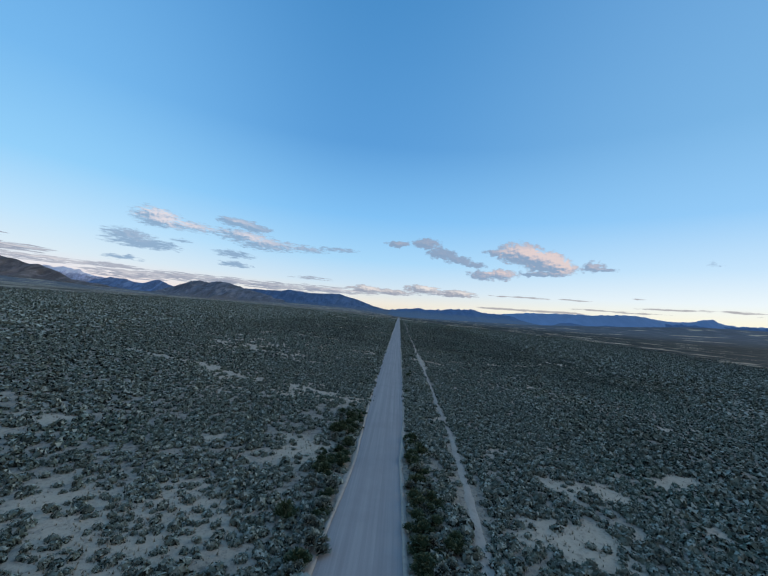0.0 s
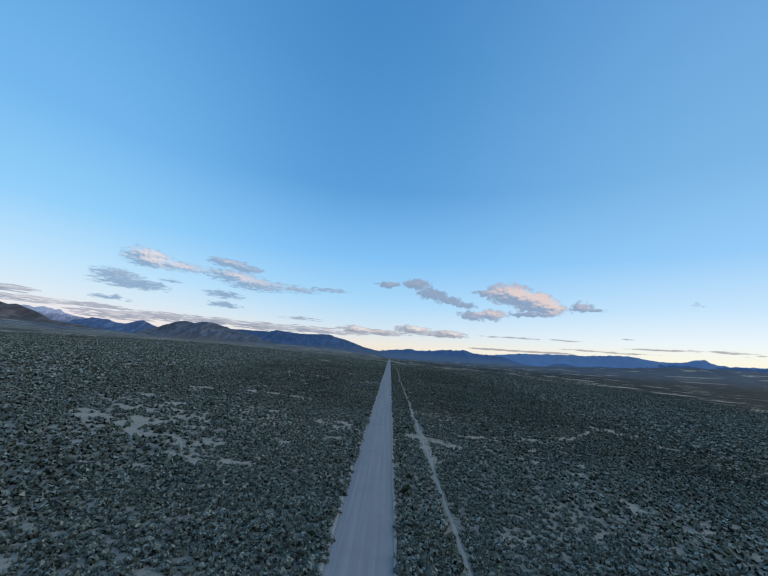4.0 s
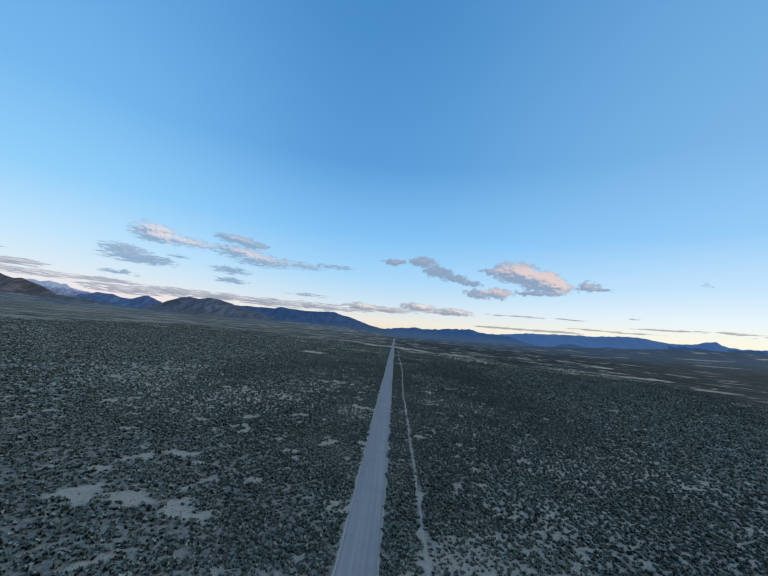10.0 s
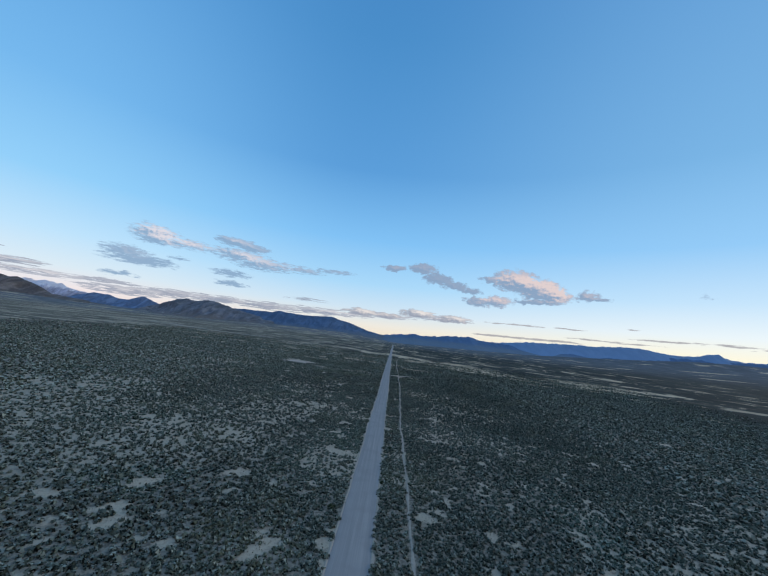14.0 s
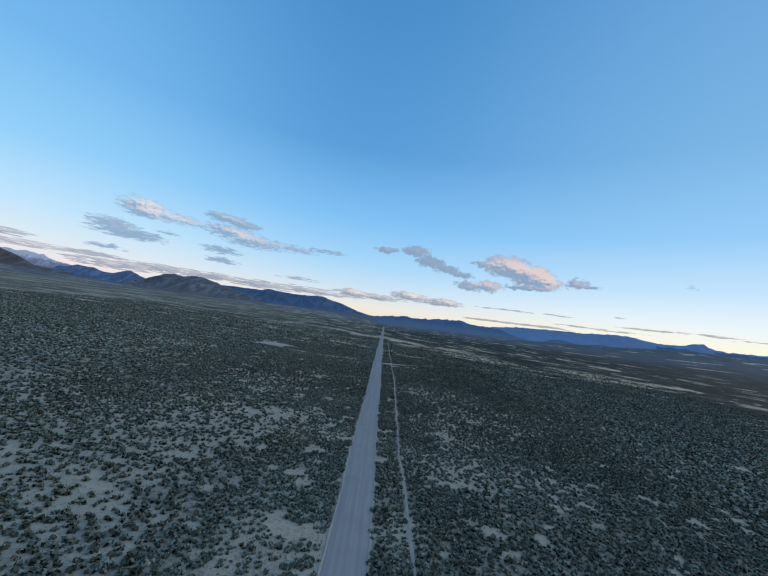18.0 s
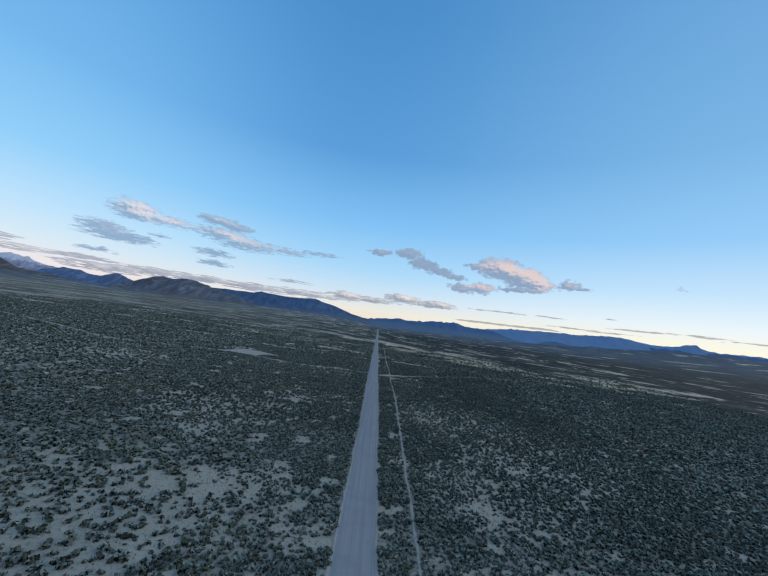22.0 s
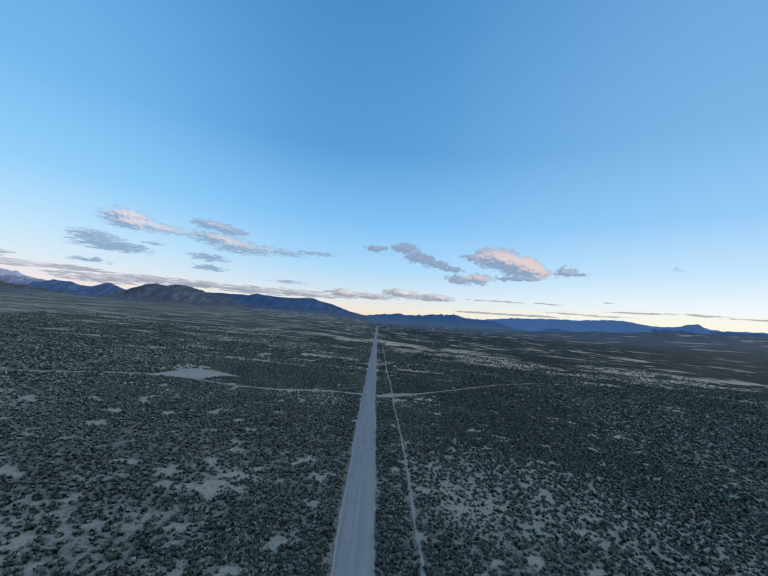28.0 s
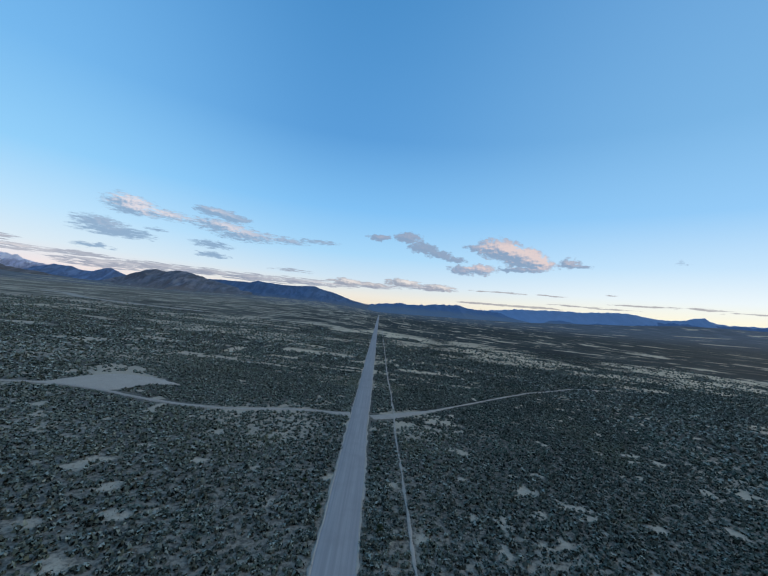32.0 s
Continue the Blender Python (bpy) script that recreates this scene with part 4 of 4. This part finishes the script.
def mound_shape(segs, clumps, size, seed, lift=0.0):
    """A bush about a metre wide: a woody heart with shade painted in, under many small clumps of leaves that face
    outwards.
    """
    r = np.random.default_rng(seed)
    a = np.linspace(0, 2 * np.pi, segs + 1)[:-1] + r.uniform(0, 6.28)
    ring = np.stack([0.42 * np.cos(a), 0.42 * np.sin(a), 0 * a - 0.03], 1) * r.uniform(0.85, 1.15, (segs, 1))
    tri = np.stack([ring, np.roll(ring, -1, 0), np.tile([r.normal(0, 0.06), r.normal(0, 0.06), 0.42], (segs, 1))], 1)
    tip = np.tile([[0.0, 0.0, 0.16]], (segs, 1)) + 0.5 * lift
    turn, up = np.arange(clumps) * 2.39996 + r.uniform(0, 6.28), np.clip((np.arange(clumps) + 0.6) / clumps, 0, 0.98)[:, None]
    lobe = (1 + 0.2 * np.sin(2 * turn + r.uniform(0, 6.28)) + 0.14 * np.sin(3 * turn + r.uniform(0, 6.28)))[:, None]
    flat_ = np.sqrt(1 - up**2)
    d = np.concatenate([flat_ * np.cos(turn)[:, None], flat_ * np.sin(turn)[:, None], up], 1)
    centre = d * np.array([[0.46, 0.46, 0.5]]) * (1 + (lobe - 1) * flat_) * r.uniform(0.78, 1.14, (clumps, 1))
    facing = d + r.normal(0, 0.42, (clumps, 3))
    facing /= np.linalg.norm(facing, axis=1)[:, None]
    u = np.cross(facing, r.normal(0, 1, (clumps, 3)))
    u /= np.linalg.norm(u, axis=1)[:, None] + 1e-6
    v = np.cross(facing, u)
    s_ = size * r.uniform(0.7, 1.35, (clumps, 1))
    leaf = np.stack([centre + u * s_ * 1.2, centre - u * s_ * 0.6 + v * s_, centre - u * s_ * 0.6 - v * s_], 1)
    # Leaf tone climbs with height as painted light; lift lightens the whole bush.
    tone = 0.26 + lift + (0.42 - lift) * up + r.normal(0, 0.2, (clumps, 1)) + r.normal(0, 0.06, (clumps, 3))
    tri, tip = np.concatenate([tri, leaf]), np.clip(np.concatenate([tip, tone]), 0, 1)
    tri[:, :, 2] = np.maximum(tri[:, :, 2], -0.03)
    return tri, tip


def brush(name, x, y, shapes, scale, mat, label, grey=0.0):
    """One object of many bushes: each takes one of the shapes, turned and scaled."""
    if not len(x):
        return None
    z = ground_height(x, y) - 0.03
    turn, pick = rng.uniform(0, 2 * np.pi, len(x)), rng.integers(0, len(shapes), len(x))
    # Tint rises with distance: the veil of far air is painted into the leaves.
    tall, tone = scale * rng.uniform(0.75, 1.15, len(x)), np.clip(rng.normal(0.24 + grey, 0.25, len(x)) + 0.5 * (fbm(x / 20, y / 20, 171) - 0.5) + 0.75 * paleness(x, y) + 0.45 * step(np.hypot(x * 3, y - 150), 120, 500) * (0.2 + 0.8 * step(-x, -60, 10)), 0, 1.4)
    verts, tips, tints = [], [], []
    for k, (tri, tip) in enumerate(shapes):
        i = np.flatnonzero(pick == k)
        c, s = np.cos(turn[i])[:, None, None], np.sin(turn[i])[:, None, None]
        px = (tri[None, :, :, 0] * c - tri[None, :, :, 1] * s) * scale[i][:, None, None] + x[i][:, None, None]
        py = (tri[None, :, :, 0] * s + tri[None, :, :, 1] * c) * scale[i][:, None, None] + y[i][:, None, None]
        pz = tri[None, :, :, 2] * tall[i][:, None, None] + z[i][:, None, None]
        verts.append(np.stack([px, py, pz], -1).reshape(-1, 3))
        tips.append(np.tile(tip.ravel(), len(i)))
        tints.append(np.repeat(tone[i], tip.size))
    verts = np.concatenate(verts)
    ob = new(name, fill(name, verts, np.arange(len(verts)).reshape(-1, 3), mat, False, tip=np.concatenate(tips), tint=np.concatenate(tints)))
    return tagged(ob, label, "shrubs", kind="stuff")


def sites(x0, x1, y0, y1, cell, gap=1.5):
    """Jittered places where a bush may stand, with the roads left clear and bare soil thinned out."""
    a, b = np.meshgrid(np.arange(x0, x1, cell), np.arange(y0, y1, cell))
    a, b = a.ravel() + rng.uniform(-0.5, 0.5, a.size) * cell, b.ravel() + rng.uniform(-0.5, 0.5, b.size) * cell
    open_ = step(bare_soil(a, b), 0.1, 0.85)
    thick = 0.82 + 0.45 * (fbm(a / 34, b / 34, 161) - 0.5) + 0.2 * step(a, 10, 70) - 0.07 * step(-b, -130, -70) - 0.08 * step(-b, -90, -50) * step(-a, 0, 12) - 0.38 * open_ - 0.44 * step(open_, 0.7, 1.0) - 0.45 * dusty(a, b)
    # The brush keeps together in clumps, so that the soil shows in winding gaps.
    clump = 0.45 * fbm(a / gap, b / gap, 167, 2) + 0.55 * rng.uniform(0, 1, a.size)
    keep = (clump > 0.225 + 0.55 * (1 - thick)) & ~cleared(a, b)
    return a[keep], b[keep]


close_shapes = [mound_shape(6, 54, 0.14, 180 + k, 0.08) for k in range(12)]
near_shapes = [mound_shape(4, 17, 0.21, 200 + k, -0.04) for k in range(14)]
mid_shapes = [mound_shape(3, 8, 0.27, 220 + k, 0.03) for k in range(12)]
far_shapes = [mound_shape(3, 4, 0.34, 240 + k, 0.24) for k in range(8)]


def border(x, y, inner_x, inner_y):
    """True beyond a ragged border round the road."""
    u = rng.uniform(0, 1, len(x))
    return (np.abs(x) > inner_x * (0.72 + 0.28 * u)) | (y > inner_y - 60 * u)


def near_reach(y):
    """How far from the road the finer bushes stand: further where the camera flies low."""
    return 30 + 24 * step(-y, -120, -80)


bx, by = sites(-54, 54, -20, 452, 0.72)
small = fbm(bx / 15, by / 15, 165)
size = rng.uniform(0.5, 0.92, len(bx)) + 0.14 * step(-by, -140, -90) + 0.4 * (small - 0.45) + 0.3 * (rng.uniform(0, 1, len(bx)) < 0.14)
inside, close = ~border(bx, by, near_reach(by), 452), (by < 118 + 20 * rng.uniform(-1, 1, len(bx))) & (np.abs(bx) < 30)
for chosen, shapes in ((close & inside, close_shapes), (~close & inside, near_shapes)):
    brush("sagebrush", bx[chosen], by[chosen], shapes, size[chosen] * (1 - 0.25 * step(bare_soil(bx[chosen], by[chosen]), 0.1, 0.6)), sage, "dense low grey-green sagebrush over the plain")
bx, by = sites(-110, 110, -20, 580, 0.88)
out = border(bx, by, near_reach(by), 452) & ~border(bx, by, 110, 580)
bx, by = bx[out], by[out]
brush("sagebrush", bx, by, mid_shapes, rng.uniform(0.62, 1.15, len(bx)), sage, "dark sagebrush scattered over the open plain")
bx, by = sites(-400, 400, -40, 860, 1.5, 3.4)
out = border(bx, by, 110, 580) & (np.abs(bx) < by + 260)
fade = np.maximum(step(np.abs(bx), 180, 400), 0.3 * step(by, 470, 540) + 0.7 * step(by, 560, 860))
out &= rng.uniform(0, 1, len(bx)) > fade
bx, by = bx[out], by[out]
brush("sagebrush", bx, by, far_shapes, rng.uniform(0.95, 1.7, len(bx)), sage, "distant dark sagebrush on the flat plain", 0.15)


# Thicker brush on the verges of the road.
bx, by = sites(-9, 9, 10, 640, 0.75)
thick = fbm(by / 12, np.sign(bx), 183)
beyond = step(by, 484, 492) * (bx < 0)
take = rng.uniform(0, 1, len(bx)) < np.maximum(0.5 * step(thick, 0.35, 0.65) * step(-np.abs(bx), -9, -4.5) * (by < 500), 0.9 * beyond * step(-np.abs(bx), -8, -6))
bx, by = bx[take], by[take]
brush("roadside_brush", bx, by, close_shapes, rng.uniform(0.6, 1.25, len(bx)), sage, "dark brush crowding the verges of the gravel road")

# Dry bunchgrass in the gaps and over the bare patches.
tussock = []
for k in range(5):
    r = np.random.default_rng(260 + k)
    a, lean = r.uniform(0, 6.28, 4), r.uniform(0.1, 0.5, 4)
    foot = np.stack([0.1 * np.cos(a * 3), 0.1 * np.sin(a * 3), 0 * a], 1)
    head = np.stack([lean * np.cos(a), lean * np.sin(a), r.uniform(0.5, 1.0, 4)], 1)
    across = 0.13 * np.stack([-np.sin(a), np.cos(a), 0 * a], 1)
    tussock.append((np.stack([foot - across, foot + across, head], 1), np.tile([0.1, 0.1, 0.9], (4, 1))))
a, b = 62 * rng.uniform(-1, 1, 150000) * rng.uniform(0.25, 1, 150000), 20 + 440 * rng.uniform(0, 1, 150000) ** 1.2
keep = (rng.uniform(0, 1, len(a)) < 0.06 + 0.4 * step(fbm(a / 14, b / 14, 193), 0.48, 0.7) + 0.4 * step(bare_soil(a, b), 0.1, 0.6) * step(fbm(a / 1.7, b / 1.7, 191), 0.3, 0.6)) & ~cleared(a, b)
a, b = a[keep], b[keep]
brush("bunchgrass", a, b, tussock, rng.uniform(0.18, 0.42, len(a)), straw, "dry grey bunchgrass tufts between the sagebrush")


# ---- taller shrubs along the road ----
def shrub_meshes(seed, mat):
    """A shrub of several rounded lobes on short grey stems."""
    r = np.random.default_rng(seed)
    tris, tips = [], []
    for k in range(4):
        tri, tip = bush_shape(52, 0.085, 6, seed * 7 + k)
        tri = tri * r.uniform(0.55, 0.85) + np.array([*r.normal(0, 0.24, 2), 0.12 + 0.1 * k])
        tris.append(tri)
        tips.append(tip)
    tri, tip = np.concatenate(tris), np.concatenate(tips)
    n = len(tri) * 3
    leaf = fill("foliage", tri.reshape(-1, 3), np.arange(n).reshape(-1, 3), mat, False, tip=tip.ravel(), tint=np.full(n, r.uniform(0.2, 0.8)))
    stems = []
    for k in range(6):
        a, lean = r.uniform(0, 6.28), r.uniform(0.15, 0.35)
        foot, head = np.array([0.05 * np.cos(a), 0.05 * np.sin(a), -0.05]), np.array([lean * np.cos(a), lean * np.sin(a), r.uniform(0.3, 0.45)])
        ring = np.array([[np.cos(q), np.sin(q), 0] for q in (0, 2.1, 4.2)])
        low, top = foot + 0.03 * ring, head + 0.012 * ring
        for i in range(3):
            j = (i + 1) % 3
            stems += [low[i], low[j], top[j], low[i], top[j], top[i]]
    wood = fill("stems", np.array(stems), np.arange(len(stems)).reshape(-1, 3), bark)
    return leaf, wood


bark, tree, shader = material("grey_bark")
tree.links.new(mix_colour(tree, noise_node(tree, place(tree), 8.0), (0.12, 0.105, 0.09, 1), (0.24, 0.22, 0.19, 1)), shader.inputs["Base Color"])
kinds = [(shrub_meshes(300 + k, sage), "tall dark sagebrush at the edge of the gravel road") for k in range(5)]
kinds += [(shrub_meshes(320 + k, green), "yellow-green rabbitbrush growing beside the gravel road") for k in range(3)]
planted = 0
while planted < 300:
    side, y = rng.choice((-1, 1)), rng.uniform(28, 68) if planted < 110 else rng.uniform(62, 150) if planted < 150 else rng.uniform(150, 470)
    x = side * (3.8 + rng.exponential(0.9 if y < 60 else 1.5))
    thick = fbm(np.array([y / 14]), np.array([float(side)]), 181)[0]
    if (y > 60 and rng.uniform() > 2.2 * thick - 0.4) or abs(x) > 8.5 or cleared(np.array([x]), np.array([y]))[0]:
        continue
    leafy = rng.uniform() < (0.7 if y < 68 else 0.12)
    (leaf, wood), label = kinds[5 + int(rng.integers(0, 3))] if leafy else kinds[int(rng.integers(0, 5))]
    shrub = tagged(new("shrub"), label, "shrub", "shrubs along the road")
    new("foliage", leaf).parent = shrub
    new("stems", wood).parent = shrub
    size = rng.uniform(1.0, 1.8) if y < 68 else rng.uniform(0.75, 1.3)
    shrub.matrix_world = pose(x, y, float(ground_height(np.array([x]), np.array([y]))[0]) - 0.02, 0, 0, rng.uniform(0, 360)) @ Matrix.Diagonal((size, size, size * rng.uniform(0.8, 1.1), 1))
    planted += 1


# ---- small things by the road ----
white, tree, shader = material("white_plastic", 0.5)
tree.links.new(mix_colour(tree, noise_node(tree, place(tree), 14.0), (0.62, 0.62, 0.6, 1), (0.8, 0.8, 0.78, 1)), shader.inputs["Base Color"])
steel, tree, shader = material("dull_steel", 0.6)
shader.inputs["Metallic"].default_value = 0.7
tree.links.new(mix_colour(tree, noise_node(tree, place(tree), 20.0), (0.2, 0.19, 0.18, 1), (0.34, 0.33, 0.31, 1)), shader.inputs["Base Color"])


def part(name, bm, mat, parent):
    me = bpy.data.meshes.new(name)
    bm.to_mesh(me)
    bm.free()
    me.materials.append(mat)
    ob = new(name, me)
    ob.parent = parent
    return ob


def blade():
    """A flat, slightly cupped marker blade with a rounded top."""
    bm = bmesh.new()
    outline = [(-0.06, 0.0), (0.06, 0.0), (0.06, 1.3), (0.045, 1.37), (0.0, 1.4), (-0.045, 1.37), (-0.06, 1.3)]
    face = bm.faces.new([bm.verts.new((x, 0.012 * (1 - (x / 0.06) ** 2), z)) for x, z in outline])
    solid = bmesh.ops.extrude_face_region(bm, geom=[face])["geom"]
    bmesh.ops.translate(bm, vec=(0, -0.012, 0), verts=[v for v in solid if isinstance(v, bmesh.types.BMVert)])
    bmesh.ops.recalc_face_normals(bm, faces=bm.faces)
    return bm


def sleeve():
    bm = bmesh.new()
    bmesh.ops.create_cone(bm, cap_ends=True, segments=10, radius1=0.06, radius2=0.045, depth=0.3, matrix=Matrix.Translation((0, 0, 0.12)))
    return bm


post = tagged(new("marker_post"), "thin white upright marker post beside the trail", "marker post")
part("blade", blade(), white, post)
part("sleeve", sleeve(), steel, post)
post.matrix_world = pose(10.3, 128.0, float(ground_height(np.array([10.3]), np.array([128.0]))[0]) - 0.02, 0, 4, 12)


def rock_mesh(seed):
    r = random.Random(seed)
    bm = bmesh.new()
    bmesh.ops.create_icosphere(bm, subdivisions=2, radius=0.12)
    for v in bm.verts:
        v.co *= 1 + 0.45 * noise.noise(v.co * 9 + Vector((seed, 0, 0)))
        v.co.z = max(v.co.z * 0.7, -0.05)
        v.co.x *= 1.2 + 0.2 * r.random()
    me = bpy.data.meshes.new("rock")
    bm.to_mesh(me)
    bm.free()
    me.materials.append(stone)
    return me


stone, tree, shader = material("dark_stone", 0.9)
tree.links.new(mix_colour(tree, noise_node(tree, place(tree), 12.0), (0.06, 0.058, 0.055, 1), (0.17, 0.16, 0.15, 1)), shader.inputs["Base Color"])
rocks = [rock_mesh(k) for k in range(4)]
for k in range(6):
    x, y = -2.6 + 0.25 * math.sin(k * 2.1 + 0.4), 76.5 + 0.8 * k + 0.9 * math.sin(k * 3.7)
    rock = tagged(new("rock", rocks[k % 4]), "dark loose stone lying on the gravel road edge", "rock", "stones on the road edge")
    size = 0.3 + 0.45 * abs(math.sin(k * 1.3))
    rock.matrix_world = pose(x, y, float(terrain(x, y)) + 0.09 + 0.03 * size, 0, 0, 40 * k) @ Matrix.Diagonal((size, size, size, 1))
